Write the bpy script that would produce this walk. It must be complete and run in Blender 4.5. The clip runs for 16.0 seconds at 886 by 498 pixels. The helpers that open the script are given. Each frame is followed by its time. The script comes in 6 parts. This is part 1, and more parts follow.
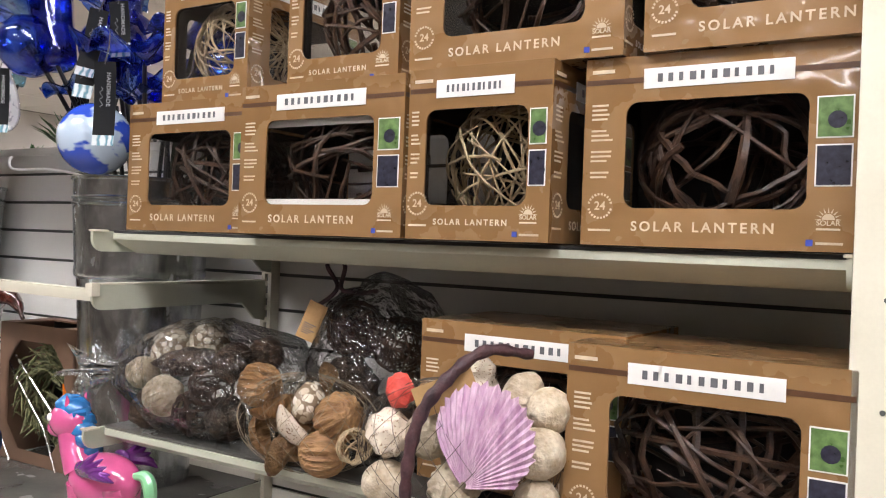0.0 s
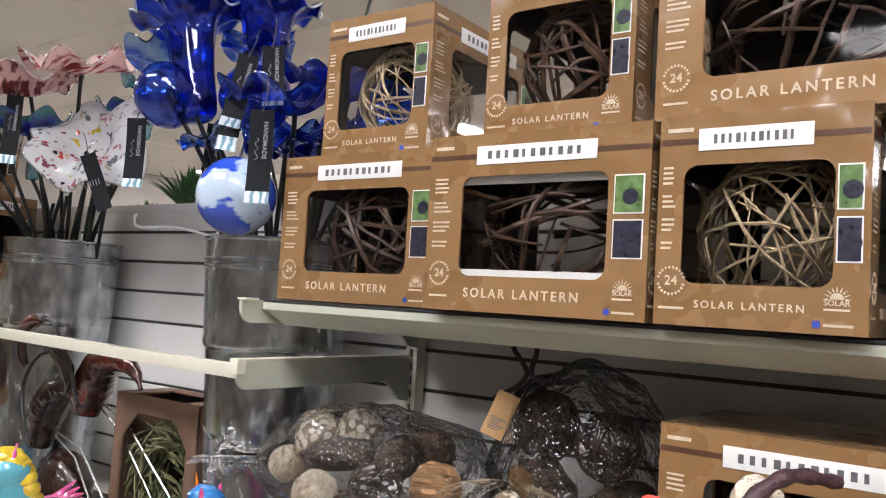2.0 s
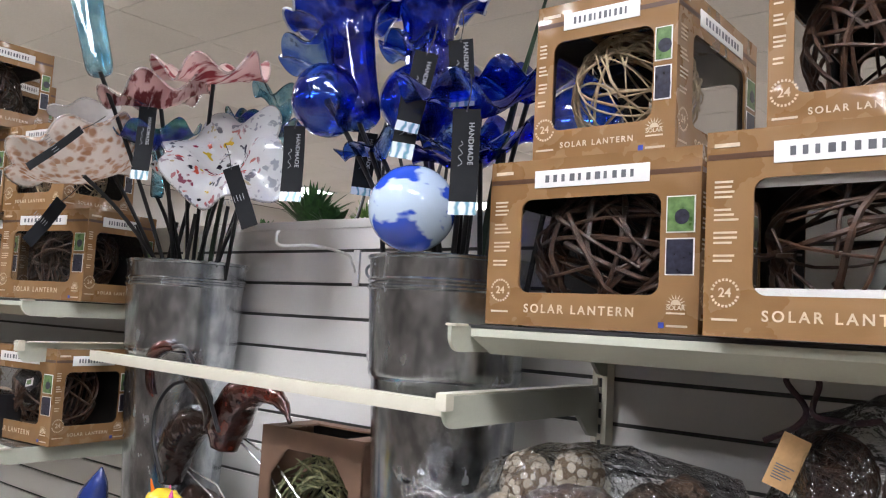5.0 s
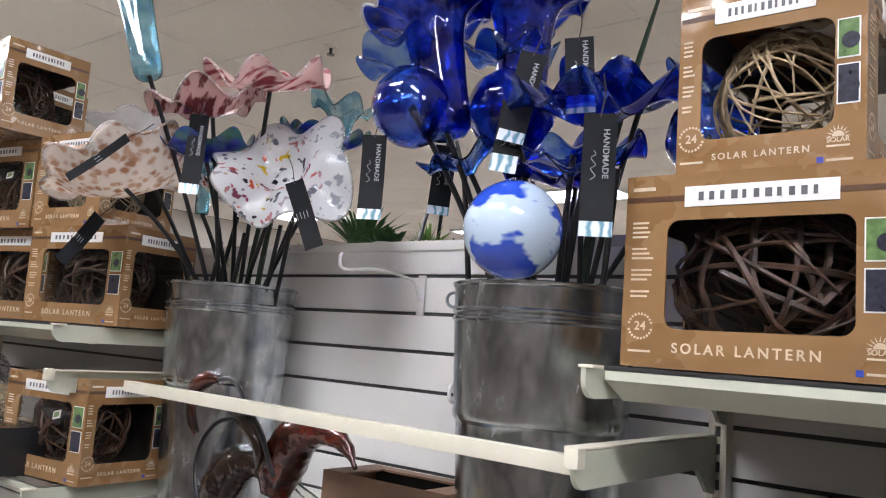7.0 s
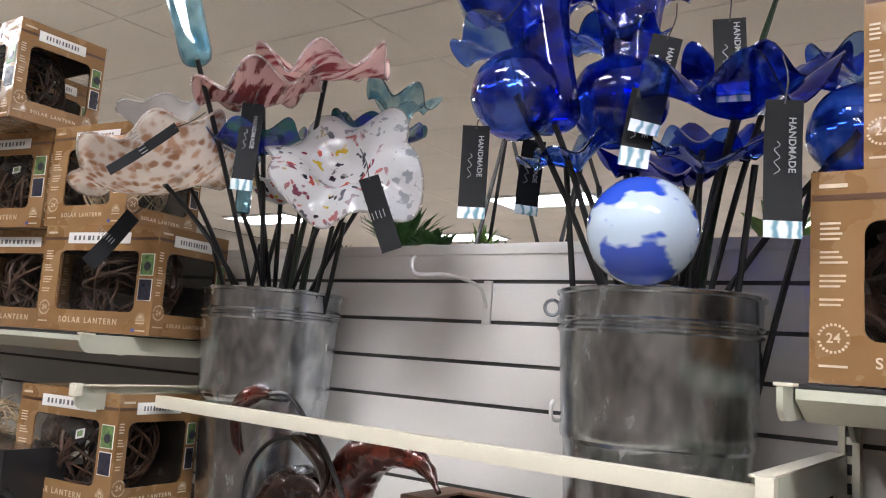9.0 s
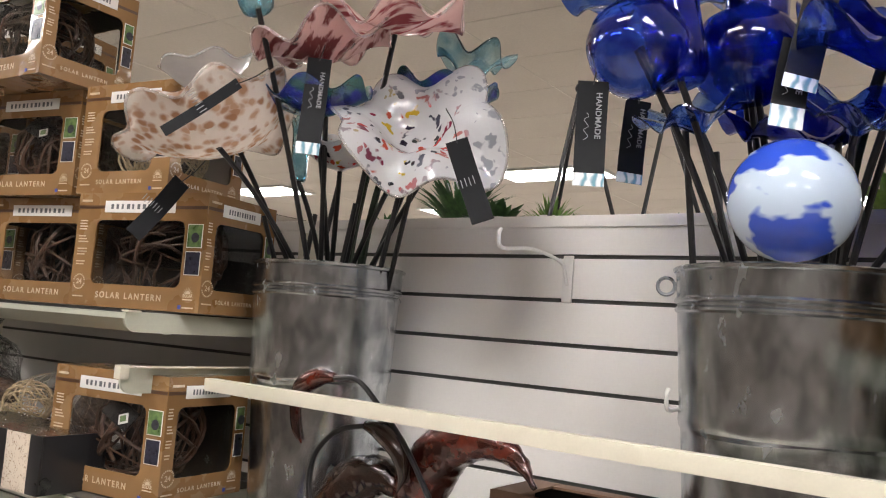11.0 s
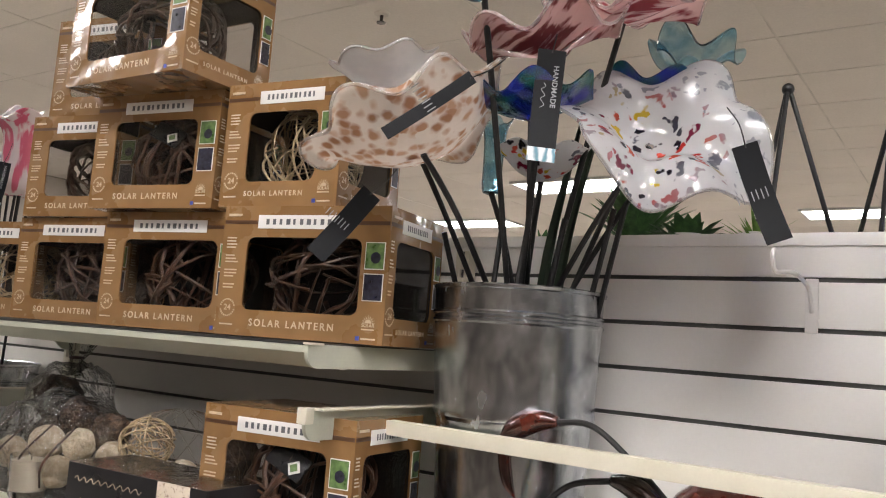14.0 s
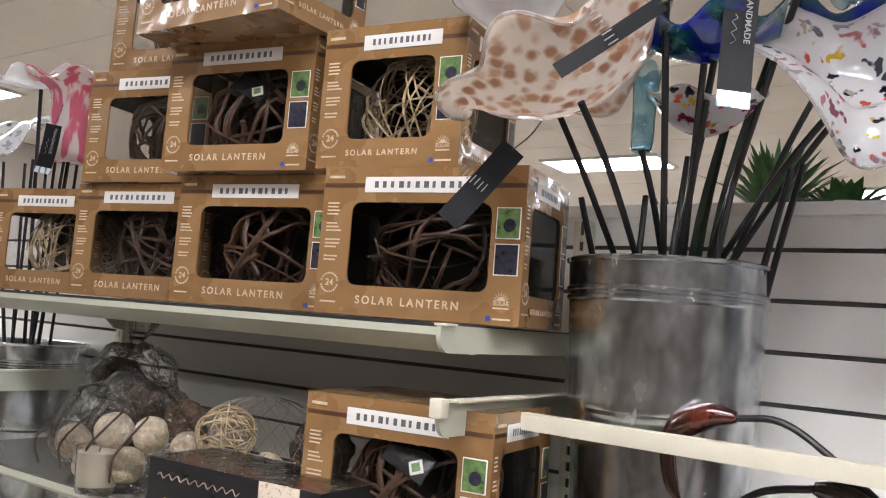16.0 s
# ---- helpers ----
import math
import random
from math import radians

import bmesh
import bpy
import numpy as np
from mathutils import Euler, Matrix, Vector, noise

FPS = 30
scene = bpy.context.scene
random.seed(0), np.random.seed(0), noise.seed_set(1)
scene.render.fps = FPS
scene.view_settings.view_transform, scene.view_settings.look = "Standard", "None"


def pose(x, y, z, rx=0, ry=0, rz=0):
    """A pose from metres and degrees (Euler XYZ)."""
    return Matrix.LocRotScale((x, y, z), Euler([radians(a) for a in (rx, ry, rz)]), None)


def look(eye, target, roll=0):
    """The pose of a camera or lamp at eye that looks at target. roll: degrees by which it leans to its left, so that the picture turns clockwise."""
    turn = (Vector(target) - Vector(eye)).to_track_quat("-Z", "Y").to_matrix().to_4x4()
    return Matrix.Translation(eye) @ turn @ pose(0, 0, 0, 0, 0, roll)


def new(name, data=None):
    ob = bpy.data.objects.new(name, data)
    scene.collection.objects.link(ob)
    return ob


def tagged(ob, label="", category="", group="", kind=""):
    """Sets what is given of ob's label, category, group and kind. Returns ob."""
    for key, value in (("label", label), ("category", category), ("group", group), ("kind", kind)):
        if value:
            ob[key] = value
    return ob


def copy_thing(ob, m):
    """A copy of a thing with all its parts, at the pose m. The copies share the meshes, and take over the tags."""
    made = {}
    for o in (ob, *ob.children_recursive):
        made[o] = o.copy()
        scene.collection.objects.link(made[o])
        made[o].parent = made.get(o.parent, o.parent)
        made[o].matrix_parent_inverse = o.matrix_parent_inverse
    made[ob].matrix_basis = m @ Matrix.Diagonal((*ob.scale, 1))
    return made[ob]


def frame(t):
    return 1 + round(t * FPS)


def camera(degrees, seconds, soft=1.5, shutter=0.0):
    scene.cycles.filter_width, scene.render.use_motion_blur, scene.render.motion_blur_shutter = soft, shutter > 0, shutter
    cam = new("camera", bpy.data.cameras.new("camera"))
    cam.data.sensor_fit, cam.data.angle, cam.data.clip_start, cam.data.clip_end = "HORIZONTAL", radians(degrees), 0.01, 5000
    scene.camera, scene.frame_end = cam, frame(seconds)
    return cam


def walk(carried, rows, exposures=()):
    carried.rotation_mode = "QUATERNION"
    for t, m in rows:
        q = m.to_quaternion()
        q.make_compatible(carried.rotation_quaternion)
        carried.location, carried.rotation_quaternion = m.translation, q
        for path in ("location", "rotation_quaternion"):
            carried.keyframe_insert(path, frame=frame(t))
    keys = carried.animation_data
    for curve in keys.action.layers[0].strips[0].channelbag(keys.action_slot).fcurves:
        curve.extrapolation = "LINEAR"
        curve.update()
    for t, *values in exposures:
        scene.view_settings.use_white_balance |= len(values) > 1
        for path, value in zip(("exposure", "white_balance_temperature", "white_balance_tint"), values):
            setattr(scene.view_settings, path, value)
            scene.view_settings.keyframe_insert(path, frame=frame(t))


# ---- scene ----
cam = camera(56.5, 16.0, soft=1.1)
PATH = [
    (0, (0.043, 0.017, 1.627), (-0.99, 1.729, 1.618), 2.1),
    (0.5, (-0.031, 0.049, 1.633), (-1.059, 1.764, 1.665), 2.5),
    (1, (-0.092, 0.074, 1.648), (-1.166, 1.758, 1.739), 2.9),
    (1.5, (-0.149, 0.081, 1.649), (-1.277, 1.728, 1.771), 3.3),
    (2, (-0.224, 0.077, 1.641), (-1.388, 1.698, 1.773), 3.5),
    (2.5, (-0.293, 0.066, 1.644), (-1.468, 1.678, 1.788), 3.5),
    (3, (-0.352, 0.052, 1.639), (-1.507, 1.679, 1.786), 3.2),
    (3.5, (-0.391, 0.046, 1.639), (-1.546, 1.672, 1.789), 3.3),
    (4, (-0.432, 0.043, 1.635), (-1.619, 1.645, 1.793), 3.2),
    (4.5, (-0.473, 0.047, 1.635), (-1.71, 1.611, 1.798), 2.7),
    (7, (-0.721, 0.094, 1.64), (-1.971, 1.637, 1.875), 4.1),
    (7.5, (-0.8, 0.081, 1.636), (-2.028, 1.64, 1.886), 4.3),
    (8, (-0.878, 0.064, 1.64), (-2.076, 1.645, 1.899), 4.1),
    (10.5, (-1.075, 0.056, 1.628), (-2.204, 1.692, 1.851), 4.1),
    (11, (-1.154, 0.073, 1.637), (-2.291, 1.707, 1.832), 4.2),
    (11.5, (-1.227, 0.09, 1.646), (-2.372, 1.718, 1.843), 4.6),
    (12, (-1.287, 0.098, 1.644), (-2.44, 1.718, 1.865), 5.1),
    (12.5, (-1.36, 0.095, 1.648), (-2.512, 1.715, 1.874), 4.9),
    (13, (-1.44, 0.068, 1.651), (-2.573, 1.699, 1.886), 4.4),
    (13.5, (-1.504, 0.041, 1.651), (-2.62, 1.684, 1.885), 4.1),
    (14, (-1.549, 0.028, 1.645), (-2.659, 1.677, 1.871), 4.1),
    (14.5, (-1.604, 0.027, 1.638), (-2.713, 1.678, 1.848), 4.1),
    (15, (-1.66, 0.041, 1.633), (-2.779, 1.689, 1.816), 3.8),
    (15.5, (-1.727, 0.052, 1.638), (-2.853, 1.696, 1.815), 3.8),
    (16, (-1.789, 0.074, 1.632), (-2.918, 1.715, 1.811), 4.4),
]
LENS_MOOD = [(0, -0.03, 6500, 10), (2, 0.0, 6250, 10), (4, 0.03, 6050, 10), (7.5, 0.03, 6100, 10), (10, 0.0, 6550, 10), (11.5, 0.0, 6800, 10), (13.5, -0.02, 6750, 10), (14.8, 0.08, 6550, 10), (16, 0.18, 6350, 10)]
walk(cam, [(t, look(eye, target, roll)) for t, eye, target, roll in PATH], LENS_MOOD)

# ---- light ----
world = bpy.data.worlds.new("store_air")
scene.world = world
world.use_nodes = True
world.node_tree.nodes["Background"].inputs[0].default_value = (1.0, 0.9, 0.78, 1)
world.node_tree.nodes["Background"].inputs[1].default_value = 0.02
LAMP_POWER = 32.0


# ---- materials ----
def nodes_of(name):
    m = bpy.data.materials.new(name)
    m.use_nodes = True
    nt = m.node_tree
    return m, nt, nt.nodes["Principled BSDF"]


def link(nt, a, b):
    nt.links.new(a, b)


def paint(name, a, b=None, rough=0.5, metal=0.0, scale=30.0, fine=250.0, bump=0.1, coat=0.0, spread=0.12, stretch=(1, 1, 1), trans=0.0, obj_random=0.0, relief=0.002, spec=0.5, warp=0.0):
    """A surface with broad stains and a fine grain."""
    m, nt, p = nodes_of(name)
    b = b or tuple(c * 0.75 for c in a)
    tc = nt.nodes.new("ShaderNodeTexCoord")
    mp = nt.nodes.new("ShaderNodeMapping")
    mp.inputs["Scale"].default_value = stretch
    link(nt, tc.outputs["Object"], mp.inputs[0])
    n1, n2 = nt.nodes.new("ShaderNodeTexNoise"), nt.nodes.new("ShaderNodeTexNoise")
    n1.inputs["Scale"].default_value, n2.inputs["Scale"].default_value = scale, fine
    n1.inputs["Detail"].default_value = 5
    for n in (n1, n2):
        link(nt, mp.outputs[0], n.inputs["Vector"])
    ramp = nt.nodes.new("ShaderNodeValToRGB")
    ramp.color_ramp.elements[0].position, ramp.color_ramp.elements[1].position = 0.35, 0.65
    ramp.color_ramp.elements[0].color, ramp.color_ramp.elements[1].color = (*b, 1), (*a, 1)
    link(nt, n1.outputs[0], ramp.inputs[0])
    hsv = nt.nodes.new("ShaderNodeHueSaturation")
    mr = nt.nodes.new("ShaderNodeMapRange")
    mr.inputs[3].default_value, mr.inputs[4].default_value = 1 - spread, 1 + spread
    link(nt, n2.outputs[0], mr.inputs[0])
    link(nt, mr.outputs[0], hsv.inputs["Value"])
    link(nt, ramp.outputs[0], hsv.inputs["Color"])
    out = hsv.outputs[0]
    if obj_random:
        info = nt.nodes.new("ShaderNodeObjectInfo")
        hs2 = nt.nodes.new("ShaderNodeHueSaturation")
        m2 = nt.nodes.new("ShaderNodeMapRange")
        m2.inputs[3].default_value, m2.inputs[4].default_value = 1 - obj_random, 1 + obj_random
        link(nt, info.outputs["Random"], m2.inputs[0])
        link(nt, m2.outputs[0], hs2.inputs["Value"])
        link(nt, out, hs2.inputs["Color"])
        out = hs2.outputs[0]
    link(nt, out, p.inputs["Base Color"])
    r = nt.nodes.new("ShaderNodeMapRange")
    r.inputs[3].default_value, r.inputs[4].default_value = max(0.02, rough - 0.1), min(1, rough + 0.1)
    link(nt, n1.outputs[0], r.inputs[0])
    link(nt, r.outputs[0], p.inputs["Roughness"])
    bp = nt.nodes.new("ShaderNodeBump")
    bp.inputs["Strength"].default_value, bp.inputs["Distance"].default_value = bump, relief
    link(nt, n2.outputs[0], bp.inputs["Height"])
    link(nt, bp.outputs[0], p.inputs["Normal"])
    if warp:
        slow, b2 = nt.nodes.new("ShaderNodeTexNoise"), nt.nodes.new("ShaderNodeBump")
        slow.inputs["Scale"].default_value, slow.inputs["Detail"].default_value = 11, 2
        b2.inputs["Strength"].default_value, b2.inputs["Distance"].default_value = 1.0, warp
        link(nt, mp.outputs[0], slow.inputs["Vector"])
        link(nt, slow.outputs[0], b2.inputs["Height"])
        link(nt, b2.outputs[0], bp.inputs["Normal"])
        link(nt, b2.outputs[0], p.inputs["Coat Normal"])
    p.inputs["Metallic"].default_value = metal
    p.inputs["Specular IOR Level"].default_value = spec
    p.inputs["Coat Weight"].default_value = coat
    p.inputs["Coat Roughness"].default_value = 0.08
    p.inputs["Transmission Weight"].default_value = trans
    return m


def glass(name, colour, rough=0.03, trans=1.0, streak=None, scale=18.0, ior=1.45, wave=0.25, lo=0.42, hi=0.6, stretch=(1, 1, 1), milky=0.0, rings=0.0):
    """Blown glass with wavy walls and, where given, streaks of another colour."""
    m, nt, p = nodes_of(name)
    p.inputs["Roughness"].default_value, p.inputs["IOR"].default_value = rough, ior
    p.inputs["Transmission Weight"].default_value = trans
    p.inputs["Coat Weight"].default_value, p.inputs["Coat Roughness"].default_value = 0.5, 0.02
    p.inputs["Base Color"].default_value = (*colour, 1)
    tc = nt.nodes.new("ShaderNodeTexCoord")
    mp = nt.nodes.new("ShaderNodeMapping")
    mp.inputs["Scale"].default_value = stretch
    link(nt, tc.outputs["Object"], mp.inputs[0])
    n = nt.nodes.new("ShaderNodeTexNoise")
    n.inputs["Scale"].default_value, n.inputs["Detail"].default_value = scale, 3
    link(nt, mp.outputs[0], n.inputs["Vector"])
    if streak:
        src = n.outputs[0]
        if rings:
            wv = nt.nodes.new("ShaderNodeTexWave")
            wv.wave_type, wv.rings_direction = "RINGS", "Z"
            wv.inputs["Scale"].default_value, wv.inputs["Distortion"].default_value = rings, 5
            wv.inputs["Detail"].default_value, wv.inputs["Detail Scale"].default_value = 2, 1.5
            link(nt, mp.outputs[0], wv.inputs["Vector"])
            src = wv.outputs["Fac"]
        ramp = nt.nodes.new("ShaderNodeValToRGB")
        ramp.color_ramp.elements[0].position, ramp.color_ramp.elements[1].position = lo, hi
        ramp.color_ramp.elements[0].color, ramp.color_ramp.elements[1].color = (*colour, 1), (*streak, 1)
        link(nt, src, ramp.inputs[0])
        link(nt, ramp.outputs[0], p.inputs["Base Color"])
        if milky:
            opal(nt, p, ramp.outputs[0], milky)
    bp = nt.nodes.new("ShaderNodeBump")
    bp.inputs["Strength"].default_value, bp.inputs["Distance"].default_value = wave, 0.004
    link(nt, n.outputs[0], bp.inputs["Height"])
    link(nt, bp.outputs[0], p.inputs["Normal"])
    return m


def spotted(name, ground, spots, scale=40.0, size=0.3, trans=0.25, keep=0.6, soft=0.05, core=0.0, fleck=(0.3, 0.31, 0.36), wobble=0.05):
    """Opal glass with melted chips: cells, of which some take a colour."""
    m, nt, p = nodes_of(name)
    tc = nt.nodes.new("ShaderNodeTexCoord")
    wob = nt.nodes.new("ShaderNodeTexNoise")
    wob.inputs["Scale"].default_value = scale * 0.7
    link(nt, tc.outputs["Object"], wob.inputs["Vector"])
    mixv = nt.nodes.new("ShaderNodeMix")
    mixv.data_type = "VECTOR"
    mixv.inputs["Factor"].default_value = wobble
    link(nt, tc.outputs["Object"], mixv.inputs[4])
    link(nt, wob.outputs["Color"], mixv.inputs[5])
    v = nt.nodes.new("ShaderNodeTexVoronoi")
    v.inputs["Scale"].default_value = scale
    link(nt, mixv.outputs[1], v.inputs["Vector"])
    edge = nt.nodes.new("ShaderNodeMapRange")
    edge.inputs[1].default_value, edge.inputs[2].default_value = size, size + soft
    edge.inputs[3].default_value, edge.inputs[4].default_value = 1, 0
    link(nt, v.outputs["Distance"], edge.inputs[0])
    sep = nt.nodes.new("ShaderNodeSeparateColor")
    link(nt, v.outputs["Color"], sep.inputs[0])
    pick = nt.nodes.new("ShaderNodeMath")
    pick.operation = "LESS_THAN"
    pick.inputs[1].default_value = keep
    link(nt, sep.outputs[0], pick.inputs[0])
    both = nt.nodes.new("ShaderNodeMath")
    both.operation = "MULTIPLY"
    link(nt, pick.outputs[0], both.inputs[0])
    link(nt, edge.outputs[0], both.inputs[1])
    ramp = nt.nodes.new("ShaderNodeValToRGB")
    ramp.color_ramp.interpolation = "CONSTANT"
    els = ramp.color_ramp.elements
    for k, c in enumerate(spots):
        e = els[k] if k < 2 else els.new(k / len(spots))
        e.position, e.color = k / len(spots), (*c, 1)
    link(nt, sep.outputs[1], ramp.inputs[0])
    mix = nt.nodes.new("ShaderNodeMix")
    mix.data_type = "RGBA"
    mix.inputs[6].default_value = (*ground, 1)
    link(nt, both.outputs[0], mix.inputs[0])
    link(nt, ramp.outputs[0], mix.inputs[7])
    if core:
        ln = nt.nodes.new("ShaderNodeVectorMath")
        ln.operation = "LENGTH"
        link(nt, mixv.outputs[1], ln.inputs[0])
        far = nt.nodes.new("ShaderNodeMapRange")
        far.inputs[1].default_value, far.inputs[2].default_value = core, core * 1.5
        link(nt, ln.outputs["Value"], far.inputs[0])
        grey = nt.nodes.new("ShaderNodeMix")
        grey.data_type = "RGBA"
        grey.inputs[7].default_value = (*fleck, 1)
        link(nt, far.outputs[0], grey.inputs[0])
        link(nt, ramp.outputs[0], grey.inputs[6])
        link(nt, grey.outputs[2], mix.inputs[7])
    link(nt, mix.outputs[2], p.inputs["Base Color"])
    p.inputs["Roughness"].default_value, p.inputs["Transmission Weight"].default_value = 0.12, trans
    p.inputs["Coat Weight"].default_value, p.inputs["Coat Roughness"].default_value = 1.0, 0.03
    if trans:
        rp, bp = nt.nodes.new("ShaderNodeTexNoise"), nt.nodes.new("ShaderNodeBump")
        rp.inputs["Scale"].default_value, rp.inputs["Detail"].default_value = 34, 2
        bp.inputs["Strength"].default_value, bp.inputs["Distance"].default_value = 0.5, 0.006
        link(nt, tc.outputs["Object"], rp.inputs["Vector"])
        link(nt, rp.outputs[0], bp.inputs["Height"])
        link(nt, bp.outputs[0], p.inputs["Normal"])
        link(nt, bp.outputs[0], p.inputs["Coat Normal"])
        opal(nt, p, mix.outputs[2], 0.5)
    return m


def opal(nt, p, colour, share):
    """Lets light shine softly through a milky wall."""
    tl, ms = nt.nodes.new("ShaderNodeBsdfTranslucent"), nt.nodes.new("ShaderNodeMixShader")
    ms.inputs[0].default_value = share
    link(nt, colour, tl.inputs[0])
    link(nt, p.outputs[0], ms.inputs[1])
    link(nt, tl.outputs[0], ms.inputs[2])
    link(nt, ms.outputs[0], nt.nodes["Material Output"].inputs[0])


def film(name, tint=(1, 1, 1), gloss=0.05, wrinkle=0.0, scale=25.0, more=0.0, part_gloss=1.0):
    """Clear plastic: mostly see-through, with a gloss that grows at a slant."""
    m, nt, p = nodes_of(name)
    nt.nodes.remove(p)
    tr, gl, mix, fr = (nt.nodes.new(k) for k in ("ShaderNodeBsdfTransparent", "ShaderNodeBsdfGlossy", "ShaderNodeMixShader", "ShaderNodeFresnel"))
    tr.inputs[0].default_value = (*tint, 1)
    gl.inputs["Roughness"].default_value = gloss
    fr.inputs[0].default_value = 1.45
    add = nt.nodes.new("ShaderNodeMath")
    add.operation = "MULTIPLY_ADD"
    add.inputs[1].default_value, add.inputs[2].default_value = part_gloss, more
    link(nt, fr.outputs[0], add.inputs[0])
    link(nt, add.outputs[0], mix.inputs[0])
    link(nt, tr.outputs[0], mix.inputs[1])
    link(nt, gl.outputs[0], mix.inputs[2])
    link(nt, mix.outputs[0], nt.nodes["Material Output"].inputs[0])
    if wrinkle:
        tc, n, bp = (nt.nodes.new(k) for k in ("ShaderNodeTexCoord", "ShaderNodeTexNoise", "ShaderNodeBump"))
        n.inputs["Scale"].default_value, n.inputs["Detail"].default_value = scale, 4
        bp.inputs["Strength"].default_value, bp.inputs["Distance"].default_value = wrinkle, 0.02
        link(nt, tc.outputs["Object"], n.inputs["Vector"])
        link(nt, n.outputs[0], bp.inputs["Height"])
        link(nt, bp.outputs[0], gl.inputs["Normal"])
        link(nt, bp.outputs[0], fr.inputs["Normal"])
    return m


def glow(name, colour, strength):
    m, nt, p = nodes_of(name)
    p.inputs["Base Color"].default_value = (0.8, 0.8, 0.8, 1)
    p.inputs["Emission Color"].default_value = (*colour, 1)
    p.inputs["Emission Strength"].default_value = strength
    return m


KRAFT = paint("kraft_card", (0.28, 0.157, 0.066), (0.245, 0.135, 0.056), 0.28, scale=9, fine=600, bump=0.03, coat=0.6, spread=0.05, obj_random=0.06, warp=0.012)
BAND = paint("brown_print", (0.10, 0.045, 0.022), None, 0.35, scale=20, fine=500, bump=0.02, coat=0.3)
# near-black colour of the cartons' inner faces and boards
INSIDE_DARK = paint("near_black_inside", (0.012, 0.010, 0.009), None, 0.7, scale=30, fine=400, bump=0.05)
WHITE_PRINT = paint("white_print", (0.82, 0.80, 0.77), (0.76, 0.74, 0.71), 0.35, scale=12, fine=400, bump=0.02, coat=0.3, spread=0.03)
PALE_PRINT = paint("cream_print", (0.72, 0.58, 0.42), None, 0.4, scale=40, fine=300, bump=0.02, spread=0.05)
INK = paint("grey_ink", (0.13, 0.13, 0.14), None, 0.4, scale=40, fine=300, bump=0.0)
BLUE_PRINT = paint("blue_print", (0.05, 0.08, 0.45), None, 0.4)
PHOTO_GREEN = paint("garden_photo", (0.16, 0.26, 0.09), (0.07, 0.13, 0.04), 0.3, scale=90, fine=500, coat=0.4, bump=0)
PHOTO_NIGHT = paint("night_photo", (0.035, 0.035, 0.055), (0.015, 0.015, 0.025), 0.3, scale=120, fine=500, coat=0.4, bump=0)
TWIG_DARK = paint("dark_twig", (0.085, 0.042, 0.024), (0.026, 0.014, 0.009), 0.42, scale=60, fine=400, bump=0.5, spread=0.3)
TWIG_RED = paint("russet_twig", (0.125, 0.062, 0.036), (0.045, 0.024, 0.015), 0.42, scale=60, fine=400, bump=0.5, spread=0.3)
TWIG_PALE = paint("pale_vine", (0.55, 0.43, 0.27), (0.32, 0.23, 0.13), 0.6, scale=80, fine=500, bump=0.5, spread=0.25)
FILM = film("window_film", (0.98, 0.98, 0.98), 0.04, part_gloss=0.16)
CELLO = film("cellophane", (0.98, 0.98, 0.98), 0.07, 1.0, 42, 0.03, 0.85)
CREAM = paint("cream_enamel", (0.70, 0.66, 0.54), (0.66, 0.62, 0.50), 0.4, scale=14, fine=300, bump=0.04, spread=0.04)
SAGE = paint("sage_enamel", (0.52, 0.53, 0.43), (0.48, 0.49, 0.40), 0.42, scale=14, fine=300, bump=0.04, spread=0.05)
SLAT = paint("slat_laminate", (0.84, 0.815, 0.775), (0.80, 0.775, 0.735), 0.45, scale=4, fine=200, bump=0.03, spread=0.03)
# dark colour that paints in the shade of grooves, slots and peg holes
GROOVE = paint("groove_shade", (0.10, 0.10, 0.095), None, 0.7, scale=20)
SHELF_TOP = paint("black_shelf_edge", (0.03, 0.03, 0.03), None, 0.4, scale=20)
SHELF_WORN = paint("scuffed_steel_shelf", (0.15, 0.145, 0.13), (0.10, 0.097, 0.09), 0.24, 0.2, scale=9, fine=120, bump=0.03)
GALV = paint("galvanised_steel", (0.66, 0.69, 0.715), (0.36, 0.385, 0.41), 0.24, 1.0, scale=42, fine=130, bump=0.025, spread=0.12, relief=0.001, stretch=(1, 1, 0.5))
GALV_RIM = paint("galvanised_rim", (0.4, 0.42, 0.44), (0.28, 0.3, 0.32), 0.3, 0.95, scale=22, fine=160, bump=0.1)
BLACK_STEM = paint("black_rod", (0.012, 0.012, 0.013), None, 0.35, scale=60, bump=0.1)
TAG_BLACK = paint("black_tag_card", (0.008, 0.009, 0.011), None, 0.45, scale=20, fine=300, bump=0.02, spec=0.2)
TAG_SWIRL = glass("marbled_tag_end", (0.66, 0.72, 0.75), 0.3, 0.0, (0.12, 0.28, 0.36), 20, wave=0.0, lo=0.4, hi=0.95, rings=24)
PANEL_BLACK = paint("black_panel_plastic", (0.012, 0.012, 0.014), None, 0.25, scale=40, fine=220, bump=0.3, coat=0.5)
TAG_INK = paint("grey_tag_ink", (0.34, 0.35, 0.36), None, 0.5, scale=40, bump=0)
BLUE = glass("cobalt_glass", (0.04, 0.15, 0.92), 0.02, 0.95, (0.004, 0.012, 0.36), 26, wave=0.6)
BLUE_PALE = glass("pale_blue_glass", (0.3, 0.5, 0.9), 0.02, 0.97, (0.06, 0.18, 0.85), 20, wave=0.5)
BLUE_DEEP = glass("deep_blue_glass", (0.018, 0.065, 0.8), 0.02, 0.9, (0.003, 0.008, 0.25), 24, wave=0.6)
